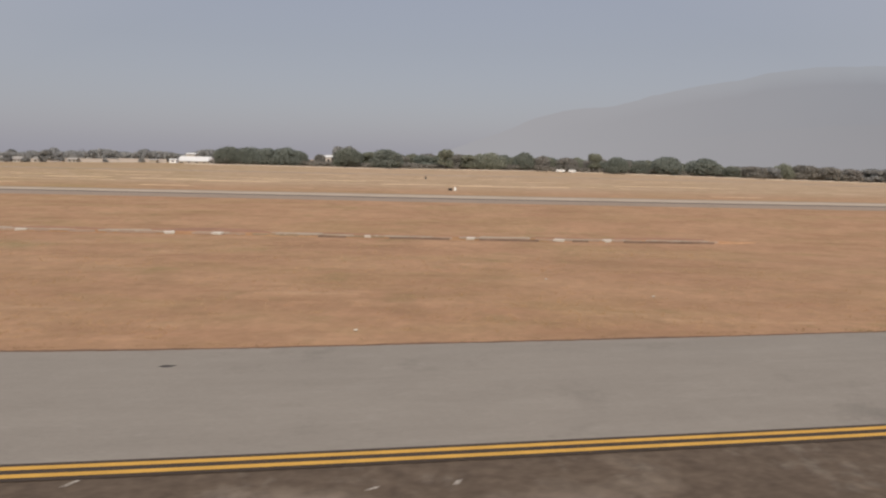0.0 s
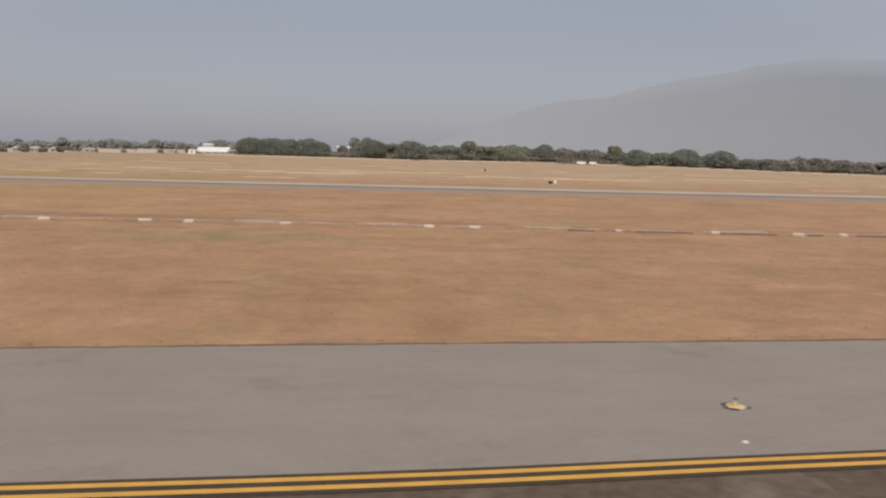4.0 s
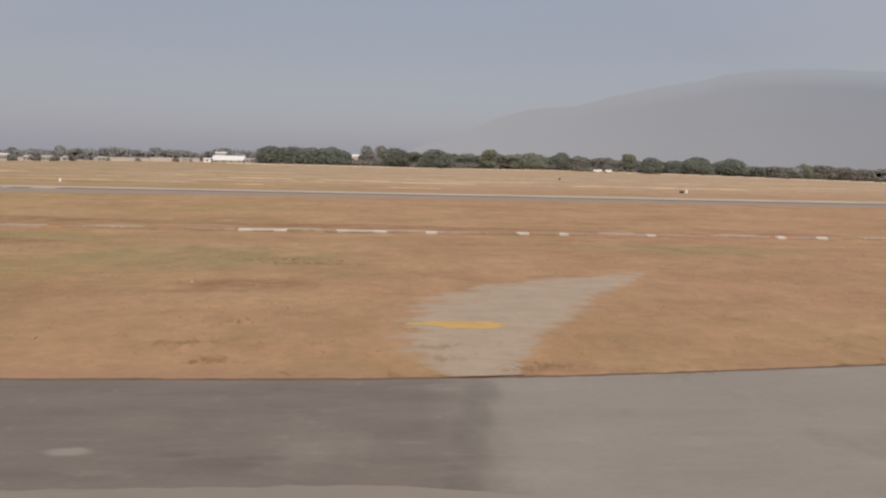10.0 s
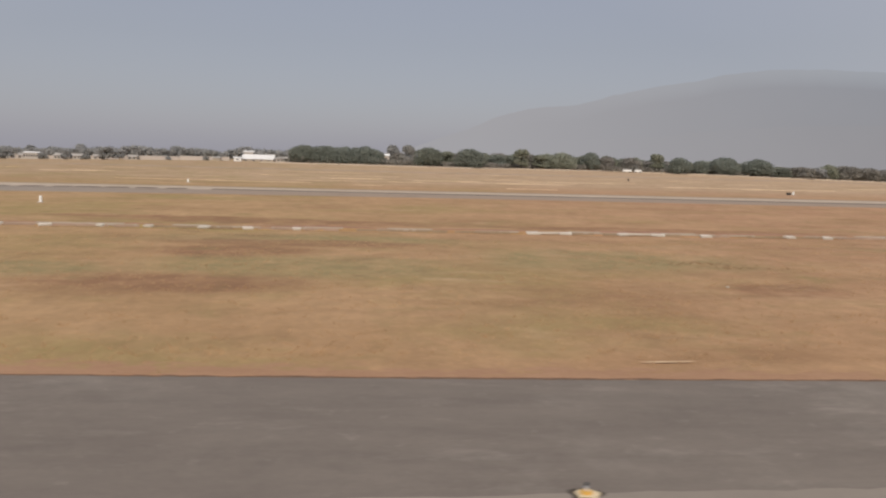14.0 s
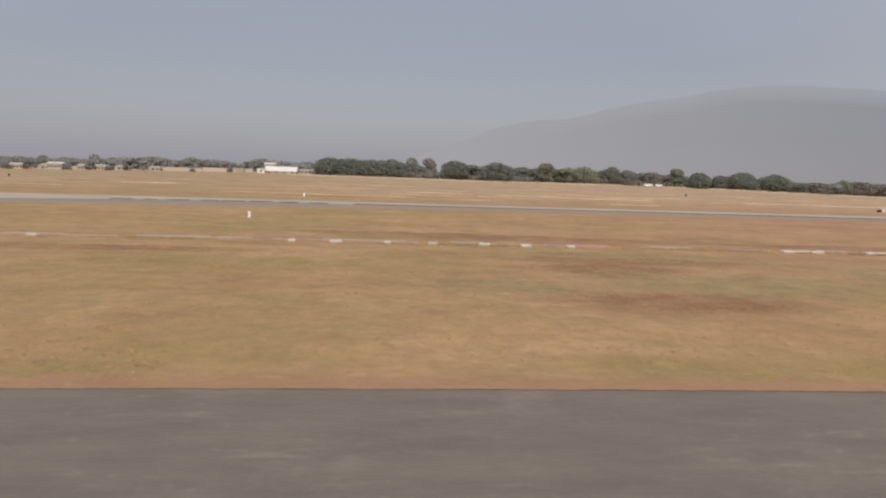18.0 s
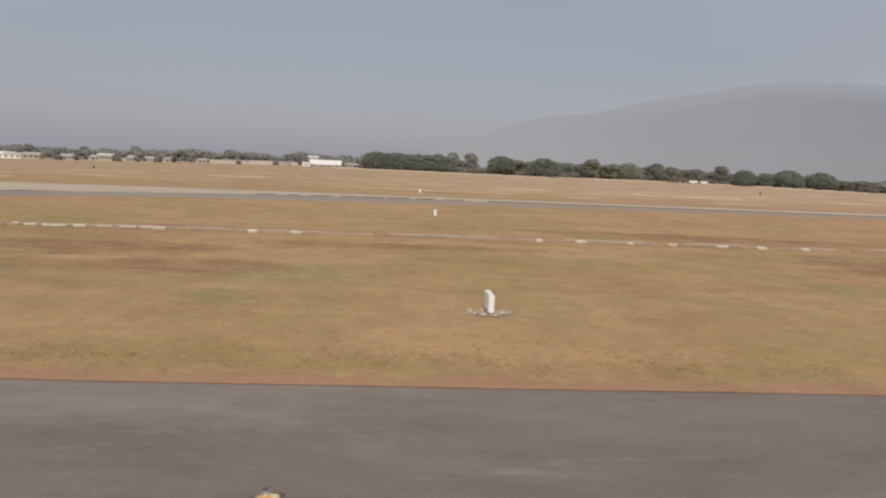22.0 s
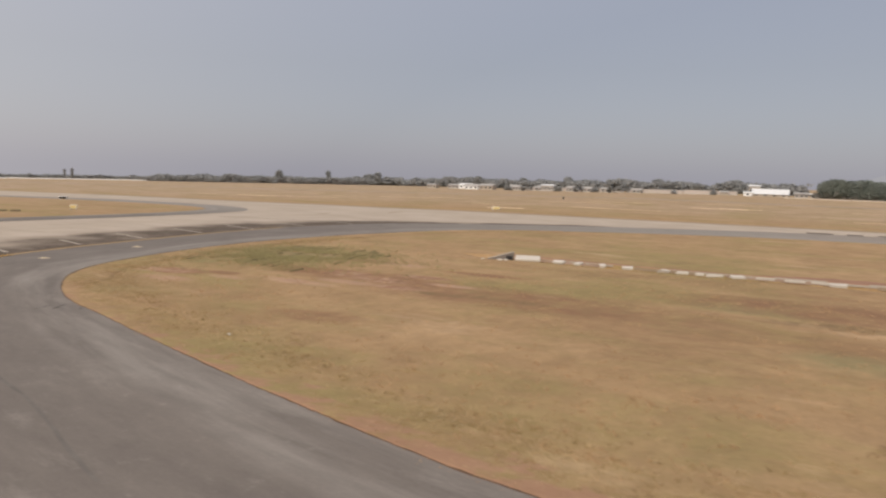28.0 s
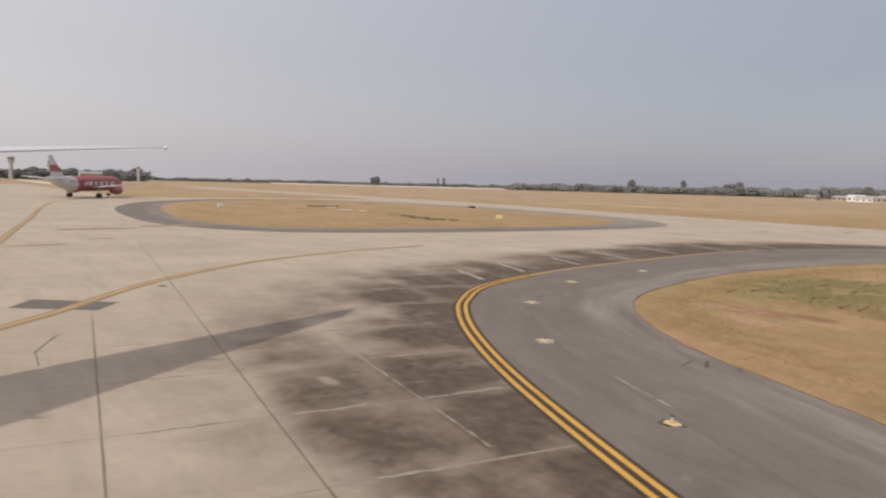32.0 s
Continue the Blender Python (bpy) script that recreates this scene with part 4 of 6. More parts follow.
while len(field) < 15000:
    x, d = rt.uniform(-195, 22), rt.random() ** 1.7 * 42
    y = 16 + d
    if x < -150 and not inside(x, y, [(p.x, p.y) for p in EDGE[::4] if p.x < -60 and p.y < 100] + [(-60, 100)]):
        continue
    if x >= -150 and y < interp(x, [-150, -130, -105, -80, -60, -45, -17, 4, 25], [18.5, 17.9, 17.6, 17, 16.8, 18, 20.5, 23.5, 27.5]):
        continue
    if noise.noise(Vector((x * 0.11, y * 0.25, 3))) + 0.5 * noise.noise(Vector((x * 0.5, y * 0.9, 5))) > rt.uniform(-0.4, 0.5):
        field.append((x, y))
tufts("grass_tufts", field, TUFT, 0.05, 0.12, 13, "straw-coloured dry grass tufts over the field")
bend = []
bend_line = [p for p in verge_line if p.x < -118 and p.y < 62]
for p, q in zip(bend_line, offset_line(bend_line, -1.0)):
    away = (q - p).normalized()
    for _ in range(105):
        g = abs(rt.gauss(0, 1.0)) * 1.6
        r_ = p + away * (0.45 + g) + Vector((rt.uniform(-0.4, 0.4), rt.uniform(-0.4, 0.4)))
        if noise.noise(Vector((r_.x * 0.4, r_.y * 0.4, 6))) + 0.3 * noise.noise(Vector((r_.x * 1.7, r_.y * 1.7, 6))) > rt.uniform(-0.7, 0.5):
            bend.append((r_.x, r_.y))
litter = []
for p, q in zip(bend_line, offset_line(bend_line, -1.0)):
    away = (q - p).normalized()
    litter += [tuple(p + away * abs(rt.gauss(0.25, 0.45)) + Vector((rt.uniform(-0.3, 0.3), rt.uniform(-0.3, 0.3)))) for _ in range(20)]
tufts("grass_tufts", litter, TUFT_RED, 0.03, 0.07, 18, "reddish dry litter lying on the soil verge")
tufts("grass_tufts", bend[::2], TUFT_STRAW, 0.04, 0.11, 16, "pale straw tufts along the soil verge")
tufts("grass_tufts", bend[1::2], TUFT_OLIVE, 0.04, 0.11, 17, "olive grass tufts along the soil verge")
green = []
for _ in range(5200):
    x, y = rt.gauss(-185.5, 3.8), rt.gauss(46.5, 3.4)
    if noise.noise(Vector((x * 0.8 - y * 0.5, y * 0.35, 2))) > -0.1 and x > -192:
        green.append((x, y))
tufts("grass_tufts", green, TUFT_GREEN, 0.07, 0.18, 15, "patch of taller green grass beside the bend")

# cut grass lying in dark rows on the green patch
rows_v, rows_f = [], []
for _ in range(46):
    x, y = rt.uniform(-189, -180), rt.uniform(39.5, 52)
    ln, wd, an = rt.uniform(0.8, 2.6), rt.uniform(0.08, 0.20), radians(rt.uniform(96, 106))
    b = len(rows_v)
    for k in range(6):
        f = k / 5
        cx, cy = x + math.cos(an) * ln * f, y + math.sin(an) * ln * f
        w = wd * math.sin(math.pi * (0.1 + 0.8 * f)) * rt.uniform(0.7, 1.2)
        for sx, hz in ((-w, 0.0), (0, 0.07), (w, 0.0)):
            rows_v.append((cx - math.sin(an) * sx, cy + math.cos(an) * sx, ground_z(cx, cy) + hz))
    for k in range(5):
        for c in range(2):
            v = b + k * 3 + c
            rows_f.append((v, v + 1, v + 4, v + 3))
tagged(mesh_ob("cut_grass", rows_v, rows_f, TUFT_ROW), "dark rows of cut grass lying on the green patch", "grass", kind="stuff")

# worn gravel track beside the asphalt, with a painted yellow bar
track_l = finer(smooth([(-60.0, 15.78), (-60.6, 17.5), (-61, 19.7), (-61.1, 22.9), (-59.6, 27.3), (-57.3, 30.6), (-54.7, 32.8), (-50.2, 34.6), (-45.6, 40.6)], 1.0), 0.4)
track_r = finer(smooth([(-57.5, 16.0), (-57.2, 17.2), (-56.4, 19.4), (-54.8, 22.2), (-52.8, 26), (-50.8, 29.6), (-48.5, 33), (-46.5, 36.5), (-44.6, 39.8)], 1.0), 0.4)
k = min(len(track_l), len(track_r))
track_l = [track_l[int(i * (len(track_l) - 1) / (k - 1))] for i in range(k)]
track_r = [track_r[int(i * (len(track_r) - 1) / (k - 1))] for i in range(k)]


def worn_track(left, right, across):
    """A sheet lying close on the land; its cover fades at the margins and the far tail."""
    verts, faces, cov = [], [], []
    n = across + 1
    for i, (p, q) in enumerate(zip(left, right)):
        tail = min(1.0, (len(left) - 1 - i) / 20)
        for k in range(n):
            r = p.lerp(q, k / across)
            edge = min(k / across / 0.55, (1 - k / across) / 0.30, 1.0)
            at_edge = min(edge, tail)
            verts.append((r.x, r.y, ground_z(r.x, r.y) - 0.03 + 0.08 * min(1.0, at_edge * 5)))
            cov.append(1.15 * at_edge)
    for i in range(len(left) - 1):
        for k in range(across):
            v = i * n + k
            faces.append((v, v + 1, v + n + 1, v + n))
    return cover_values(mesh_ob("road", verts, faces, TRACK), cov)


wide_l = [p + (p - q) * 0.24 for p, q in zip(track_l, track_r)]
wide_r = [q + (q - p) * 0.14 for p, q in zip(track_l, track_r)]
tagged(worn_track(wide_l, wide_r, 24), "worn pale gravel track running off the asphalt", "gravel track", kind="structure")
strip = finer([Vector((-56.5, 8.2)), Vector((-58.5, 9.0)), Vector((-61, 9.5)), Vector((-75, 9.55)), Vector((-90, 9.4)), Vector((-108, 8.7))], 0.5)
tagged(ribbon("pavement", ragged(strip, -0.05, 0.05, 0.5, 51), [Vector((p.x, 7.0)) for p in strip], CONCRETE_OLD, 0.049, 1), "pale strip of concrete beside the darker asphalt", "concrete", kind="structure")


def splash(name, x, y, lx, ly, rz, mat, lift, label, seed, cat="stain"):
    """A flat ragged patch of spilt cement, tar or paint."""
    r = random.Random(seed)
    c, s = math.cos(radians(rz)), math.sin(radians(rz))
    verts = [(x, y, ground_z(x, y) + lift)]
    n = 22
    for k in range(n):
        a = 2 * math.pi * k / n
        q = r.uniform(0.55, 1.1)
        u, v = lx / 2 * math.cos(a) * q, ly / 2 * math.sin(a) * q
        px, py = x + u * c - v * s, y + u * s + v * c
        verts.append((px, py, ground_z(px, py) + lift))
    return tagged(mesh_ob(name, verts, [(0, k + 1, (k + 1) % n + 1) for k in range(n)], mat), label, cat, kind="structure")


splash("trim", -58.6, 21.85, 3.9, 1.35, 3, YELLOW_WORN, 0.058, "faded yellow painted bar on the gravel", 30, "road marking")
splash("trim", -39.55, 10.85, 0.75, 0.25, -10, CEMENT, 0.049, "white cement splash on the asphalt", 1)
splash("trim", -39.05, 10.45, 0.6, 0.22, 5, CEMENT, 0.049, "white cement splash on the asphalt", 2)
splash("trim", -38.9, 10.9, 0.8, 0.08, -25, CEMENT, 0.050, "thin white scrape on the asphalt", 3)
for k, (x, y, lx, ly, rz) in enumerate(((-12.4, 11.0, 0.5, 0.05, 60), (-8.2, 11.5, 0.45, 0.06, 75), (-8.4, 11.35, 0.3, 0.04, 20), (-6.4, 11.9, 0.4, 0.06, 65), (-11.2, 11.0, 0.25, 0.05, 10), (-1.1, 11.9, 0.35, 0.05, 40), (0.4, 12.2, 0.3, 0.07, 70), (-13.2, 10.7, 0.3, 0.06, 30))):
    splash("trim", x, y, lx, ly, rz, CEMENT, 0.047, "thin white scrape on the dark concrete", 60 + k)
splash("trim", -7.4, 19.0, 0.6, 0.22, 20, BLACK, 0.049, "dark tar blot on the asphalt", 4)
splash("trim", -179.9, 24.75, 1.3, 0.10, -60, BLACK, 0.049, "dark rubber scrape on the asphalt", 5)
splash("trim", -180.3, 24.3, 1.1, 0.08, -75, BLACK, 0.049, "dark rubber scrape on the asphalt", 6)
splash("trim", -178.9, 25.0, 0.5, 0.07, -30, BLACK, 0.049, "dark rubber scrape on the asphalt", 7)
splash("trim", -79.0, 17.45, 2.0, 0.16, 3, PALE_SOIL, 0.075, "thin line of spilt white sand on the grass", 12)

# ---- concrete slabs near the bend, joint by joint ----
paved = tagged(new("pavement"), "large concrete slabs darkened along the painted edge", "concrete slabs", kind="structure")
bed_v, bed_f = [], []
for i in range(-6, 12):
    for j in range(-4, 21):
        if not slab_here(i, j):
            continue
        verts, faces = [], []
        nu, nv = 5, 4
        mid = SLAB_O + SLAB_U * (i + .5) * SLAB_L + SLAB_V * (j + .5) * SLAB_W
        gap, gap_v = 0.008 + 0.06 * stain_at(mid.x, mid.y), 0.006
        for a in range(nu + 1):
            for b in range(nv + 1):
                q = SLAB_O + SLAB_U * (i * SLAB_L + gap + (SLAB_L - 2 * gap) * a / nu) + SLAB_V * (j * SLAB_W + gap_v + (SLAB_W - 2 * gap_v) * b / nv)
                verts.append((q.x, q.y, ground_z(q.x, q.y) + 0.041))
        for a in range(nu):
            for b in range(nv):
                v = a * (nv + 1) + b
                faces.append((v, v + nv + 1, v + nv + 2, v + 1))
        rim = [a * (nv + 1) for a in range(nu + 1)] + [nu * (nv + 1) + b for b in range(1, nv + 1)] + [a * (nv + 1) + nv for a in range(nu - 1, -1, -1)] + list(range(nv - 1, 0, -1))
        base = len(verts)
        verts += [(verts[k][0], verts[k][1], verts[k][2] - 0.02) for k in rim]
        for k in range(len(rim)):
            kk = (k + 1) % len(rim)
            faces.append((rim[k], rim[kk], base + kk, base + k))
        slab = add_stain(mesh_ob("slab", verts, faces, CONCRETE, paved))
        # grime keeps to the middle of a slab and leaves its margins paler
        for a in range(nu + 1):
            for b in range(nv + 1):
                grime = slab.data.attributes["stain"].data[a * (nv + 1) + b]
                grime.value *= 1.15 if 0 < a < nu and 0 < b < nv else 0.80
        beds = [SLAB_O + SLAB_U * (i + a) * SLAB_L + SLAB_V * (j + b) * SLAB_W for a, b in ((0, 0), (1, 0), (1, 1), (0, 1))]
        bed_f.append(tuple(range(len(bed_v), len(bed_v) + 4)))
        bed_v += [(q.x, q.y, ground_z(q.x, q.y) + 0.035) for q in beds]
tagged(mesh_ob("pavement", bed_v, bed_f, JOINT), "pale sandy mortar in the joints between the slabs", "joint", kind="structure")


def painted(name, pts, width, mat, lift, label, wear=0.03, cat="road marking"):
    ln = finer(smooth(pts, 1.0), 0.4)
    return tagged(ribbon(name, ragged(ln, width / 2 - wear, width / 2 + wear, 0.9, 61, wear), ragged(ln, -width / 2 - wear, -width / 2 + wear, 0.9, 62, wear), mat, lift, 1), label, cat, kind="structure")


for u0, u1 in ((0.15, 0.8), (0.95, 2.3)):
    ln = finer([SLAB_O + SLAB_U * u * SLAB_L + SLAB_V * 1.05 * SLAB_W for u in (u0, u1)], 0.12)
    tagged(ribbon("trim", ragged(ln, 0.0, 0.04, 1.1, 91, 0.05), ragged(ln, -0.04, 0.0, 1.1, 92, 0.05), MORTAR, 0.048, 1), "pale mortar smeared along a slab joint", "joint", kind="structure")
rj = random.Random(44)
for i in range(-5, 6):
    # spilt mortar whitens stretches of the joints that run up to the painted edge
    for j in range(-3, 6):
        a0 = SLAB_O + SLAB_U * i * SLAB_L + SLAB_V * (j + rj.uniform(0, 0.3)) * SLAB_W
        a1 = a0 + SLAB_V * SLAB_W * rj.uniform(0.35, 0.75)
        if stain_at(a0.x, a0.y) > 0.08 and not inside(a1.x, a1.y, SLAB_LIMIT) and stain_at(a1.x, a1.y) > 0.05 and np.sqrt(((PAINT_NEAR - (a1.x, a1.y)) ** 2).sum(1)).min() > 0.7:
            ln, w = finer([a0, a1], 0.10), rj.uniform(0.05, 0.10)
            tagged(ribbon("trim", ragged(ln, 0.0, w, 1.1, 10 * i + j, 0.10), ragged(ln, -w, 0.0, 1.1, 10 * i + j + 0.5, 0.10), MORTAR, 0.048, 1), "pale spilt mortar along a slab joint", "joint", kind="structure")
for k, (x, y) in enumerate(((-197.4, 29.8), (-199.0, 34.4), (-200.3, 40.6), (-201.1, 47.0), (-202.2, 54.3), (-202.5, 61.5), (-202.0, 69.0), (-200.2, 76.0))):
    far_end = Vector((x, y)) + Vector((-0.96, 0.27)) * (4.4 + 1.6 * (k > 2))
    painted("trim", [(x - 0.4, y + 0.1), (far_end.x, far_end.y)], 0.30, TAN, 0.048, "pale mortar joint between dark edge slabs", 0.08, "joint")
painted("trim", [(-164, 14.6), (-166.5, 15.6), (-169.7, 16.9), (-173.5, 18.0), (-177.3, 19.45), (-179.8, 20.45), (-182.2, 21.4), (-184.9, 22.65), (-188.3, 24.9), (-190.7, 27.4), (-193.5, 30.8), (-195.0, 34.1)], 0.10, PATCH, 0.050, "narrow sealed cable slot linking the taxiway lights", 0.04, "cable slot")
for k, (u, v, w) in enumerate((((-177.7, 19.95), (-178.3, 20.15), 0.06), ((-178.5, 20.2), (-179.5, 20.55), 0.04), ((-179.6, 20.6), (-180.4, 20.9), 0.06))):
    painted("trim", [u, v], w, MORTAR, 0.053, "pale worn stretch of the sealed cable slot", 0.05, "cable slot")
GUIDE = [(-190.5, 2.5), (-195, 6), (-197.5, 8.3), (-201.4, 11.3), (-204.6, 14.2), (-208.6, 19.2), (-211.4, 24), (-214.2, 30.6), (-215.8, 38)]
BROWN_BAND = plain("worn_brown_band", (0.30, 0.225, 0.15), 0.9, vary=0.25, scale=0.8)
painted("trim", GUIDE, 0.62, BROWN_BAND, 0.052, "worn brown band under the taxiway guide line")
painted("trim", GUIDE, 0.17, YELLOW_WORN, 0.057, "worn yellow taxiway guide line curving over concrete")
GUIDE2 = [(-214, 6.2), (-222.8, 7.6), (-238.5, 10.0), (-260.5, 13.6), (-316.8, 22.7), (-350, 34)]
painted("trim", GUIDE2, 0.62, BROWN_BAND, 0.052, "worn brown band under the taxiway guide line")
painted("trim", GUIDE2, 0.15, YELLOW_WORN, 0.058, "worn yellow taxiway guide line towards the parked jet")
painted("trim", [SLAB_O + SLAB_U * q for q in (-8, 0, 12, 25, 38, 48)], 0.024, SEAL, 0.056, "dark sealed joint between concrete slabs", 0.015, "joint")
painted("trim", [SLAB_O + SLAB_U * q - SLAB_V * SLAB_W for q in (-6, 2, 9, 17.5)], 0.022, SEAL, 0.056, "dark sealed joint between concrete slabs", 0.01, "joint")
painted("trim", [(-189.4, 6.9), (-191.2, 7.0), (-193.4, 7.9)], 0.03, SEAL, 0.056, "thin dark crack curving over a slab", 0.02, "crack")
painted("trim", [(-197, 82), (-203, 78), (-211, 76), (-221, 75)], 0.25, SEAL, 0.056, "dark sealed joint across the taxiway", 0.06, "joint")
tagged(mesh_ob("trim", [(-199.3, 6.9, 0.050), (-201.0, 7.9, 0.050), (-198.8, 10.9, 0.050), (-197.4, 9.8, 0.050)], [(0, 1, 2, 3)], PATCH), "dark square tar repair in the concrete", "repair patch", kind="structure")
splash("trim", -202.4, 13.6, 0.7, 0.5, 20, PATCH, 0.053, "small dark tar spot on a slab joint", 14)
for x, y, lx, ly, sd in ((-243, 18, 9, 1.6, 15), (-231, 16, 3, 0.9, 16), (-226, 10.5, 5, 1.0, 17), (-247, 27.5, 12, 3.0, 18), (-212, 104, 7, 1.2, 19), (-217, 92, 4, 0.8, 20)):
    splash("trim", x, y, lx, ly, 95, BROWN_BAND, 0.054, "dark worn blotch on the concrete", sd)


# ---- drainage ditch with concrete covers ----
def cover(x, length, width=0.8, dy=0.0, rz=0.0, tilt=0.0, mat=SLAB_WHITE):
    """A pale concrete cover or rim slab laid across or beside the ditch."""
    bm = bmesh.new()
    box(bm, (length, width, 0.16), (0, 0, 0.02), 0, 0.02)
    for v in bm.verts:
        v.co.x += 0.16 * noise.noise(Vector((x * 3 + v.co.y * 5, v.co.x, 2)))
        v.co.y += 0.12 * noise.noise(Vector((x * 3 + v.co.x * 3, v.co.y, 7)))
        v.co.z += 0.05 * noise.noise(Vector((x * 3 + v.co.x * 2, v.co.y * 2, 9)))
    ob = part("concrete_cover", bm, mat)
    y = ditch_y(x) + dy
    slope = math.degrees(math.atan2(ditch_y(x - 2) - ditch_y(x + 2), -4)) - 180
    ob.matrix_basis = pose(x, y, ground_z(x, y) + 0.05, tilt, 0, slope + rz)
    tagged(ob, "pale concrete cover slab lying over the drainage ditch", "concrete slab", "covers along the ditch")


for x, ln in ((15.3, 0.8), (10.8, 1.0), (2.8, 0.8), (-6.5, 0.5), (-19.8, 0.9), (-24.0, 0.9), (-36.9, 0.9), (-45.4, 0.8), (-49.2, 1.1), (-57.7, 1.0), (-62.3, 1.25), (-65.6, 1.1), (-71.0, 1.15), (-74.0, 1.2), (-94.8, 0.7),
              (-98.9, 0.8), (-102.6, 1.0), (-107.1, 0.7), (-111.0, 0.5), (-115.4, 1.0), (-119.1, 0.6), (-139.7, 0.9), (-143.3, 0.8), (-150.8, 1.0), (-156.8, 0.9), (-161.5, 0.6), (-164.0, 0.7), (-165.8, 0.4), (-167.6, 0.5), (-169.1, 0.8)):
    cover(x, ln, 0.5, -0.25, random.Random(int(x * 10)).uniform(-22, 22), 10)
cover(-72.5, 1.9, 0.22, 0.1)
cover(-64.0, 2.2, 0.22, 0.1)
for x, ln in ((-140.0, 4.4), (-147.5, 3.0), (-92.6, 3.4), (-115.2, 2.6), (-153.0, 3.2), (-124.0, 3.0), (-85.0, 4.0), (-40.0, 3.5), (-28.0, 4.0), (6.0, 4.5), (-60.0, 3.4), (-69.0, 3.0), (-13.0, 4.5), (-112.0, 5.0), (-129.0, 6.0), (-104, 3.0)):
    cover(x, ln, 0.20, 0.80, mat=TAN)
rail_rng = random.Random(41)
for x0, x1, w, dy in ((-161.9, -158.2, 0.26, -0.5), (-155.6, -152.0, 0.12, 0.1)):
    x = x0
    while x < x1:
        ln = rail_rng.uniform(0.5, 1.3)
        cover(x + ln / 2, ln, w * rail_rng.uniform(0.6, 1.1), dy + rail_rng.uniform(-0.08, 0.08), rail_rng.uniform(-5, 9), 8, rail_rng.choice((SLAB_WHITE, TAN)))
        x += ln + rail_rng.uniform(0.1, 0.7)
rim_rng, rim_x = random.Random(17), -172.0
while rim_x < 25:
    length = rim_rng.uniform(2.5, 9.0)
    rim_line = [Vector((x, ditch_y(x) + 0.72)) for x in np.arange(rim_x, min(rim_x + length, 26), 0.3)]
    if len(rim_line) > 3:
        tagged(ribbon("trim", ragged(rim_line, -0.08, 0.02, 0.8, 71, 0.07), ragged(rim_line, 0.02, 0.16, 0.9, 72, 0.08), rim_rng.choice((PINK_CONCRETE, PINK_CONCRETE, BROWN_BAND)), 0.055, 1, 0.2), "low weathered concrete rim along the ditch", "ditch rim", kind="structure")
    rim_x += length + rim_rng.uniform(0.4, 2.4)
for k in range(24):
    r = random.Random(300 + k)
    x0 = -170 + 8.2 * k + r.uniform(-1, 1)
    ln = [Vector((x, ditch_y(x) + 0.70)) for x in np.arange(x0, x0 + r.uniform(3.0, 7.5), 0.5)]
    tagged(ribbon("trim", ragged(ln, -0.03, 0.0, 0.9, k, 0.04), ragged(ln, 0.04, 0.08, 0.9, k + 50, 0.04), TAN, 0.09, 1, 0.12), "thin pale concrete edging of the ditch", "ditch rim", kind="structure")
for k, (x0, x1) in enumerate(((29.4, 31.6), (17.0, 26.0), (12.2, 14.2), (3.6, 9.4), (-4.6, 1.2), (-11.0, -8.2))):
    ln = [Vector((x, ditch_y(x))) for x in np.arange(x0, x1, 0.5)]
    v_ = [(q.x, q.y + 0.47, ground_z(q.x, q.y) + z_ + 0.03 * noise.noise(Vector((q.x, z_, k)))) for q in ln for z_ in (-0.35, -0.02 + 0.05 * noise.noise(Vector((q.x * 0.9, 4, 1))))]
    v_ += [(x_, y_ + 0.12, z_) for x_, y_, z_ in v_]
    n_ = len(ln)
    f_ = [(2 * i + o, 2 * i + 2 + o, 2 * i + 3 + o, 2 * i + 1 + o) for i in range(n_ - 1) for o in (0, 2 * n_)] + [(2 * i + 1, 2 * i + 3, 2 * i + 3 + 2 * n_, 2 * i + 1 + 2 * n_) for i in range(n_ - 1)]
    tagged(mesh_ob("trim", v_, f_, DITCH_DARK), "dark concrete side of the open ditch", "ditch side", kind="structure")
bank = [Vector((x, ditch_y(x) + 0.85)) for x in np.arange(-174, 26, 1.0)]
tagged(ribbon("ground", [Vector((p.x, p.y)) for p in bank], [p + Vector((0, 0.6 + 4.5 * abs(noise.noise(Vector((p.x * 0.07, 3, 1))))  + 0.8 * abs(noise.noise(Vector((p.x * 0.5, 8, 1)))))) for p in bank], RED_SOIL, 0.06, 4, 0.05), "reddish bare earth bank beside the ditch", "soil", kind="structure")

head = tagged(new("culvert"), "broken concrete culvert mouth at the end of the ditch", "culvert")
head.matrix_basis = pose(-172.3, 56.3, ground_z(-172.3, 56.3), 0, 0, 14)
bm = bmesh.new()
lower = [bm.verts.new(q) for q in ((-2.0, -0.75, -0.2), (-0.1, -0.15, -0.2), (-0.1, 0.25, -0.2), (-2.0, -0.4, -0.2))]
upper = [bm.verts.new(q) for q in ((-2.0, -0.7, 0.06), (-0.1, 0.0, 0.58), (-0.1, 0.25, 0.58), (-2.0, -0.4, 0.08))]
bm.faces.new(upper)
for k in range(4):
    bm.faces.new((lower[k], lower[(k + 1) % 4], upper[(k + 1) % 4], upper[k]))
bmesh.ops.bevel(bm, geom=bm.edges[:], offset=0.015, segments=1, affect="EDGES")
wall_ = part("wing_wall", bm, CONCRETE_DARK, head, "dark sloping wing wall")
bm = bmesh.new()
box(bm, (2.05, 0.22, 0.07), (-1.05, -0.22, 0.345), 20.2, 0.01, 0, -14.8)
part("coping", bm, TAN, wall_, "pale weathered coping")
# a solid black block paints in the shade of the opening
bm = bmesh.new()
box(bm, (0.5, 0.12, 0.34), (-0.42, -0.17, 0.12), 18, 0.01)
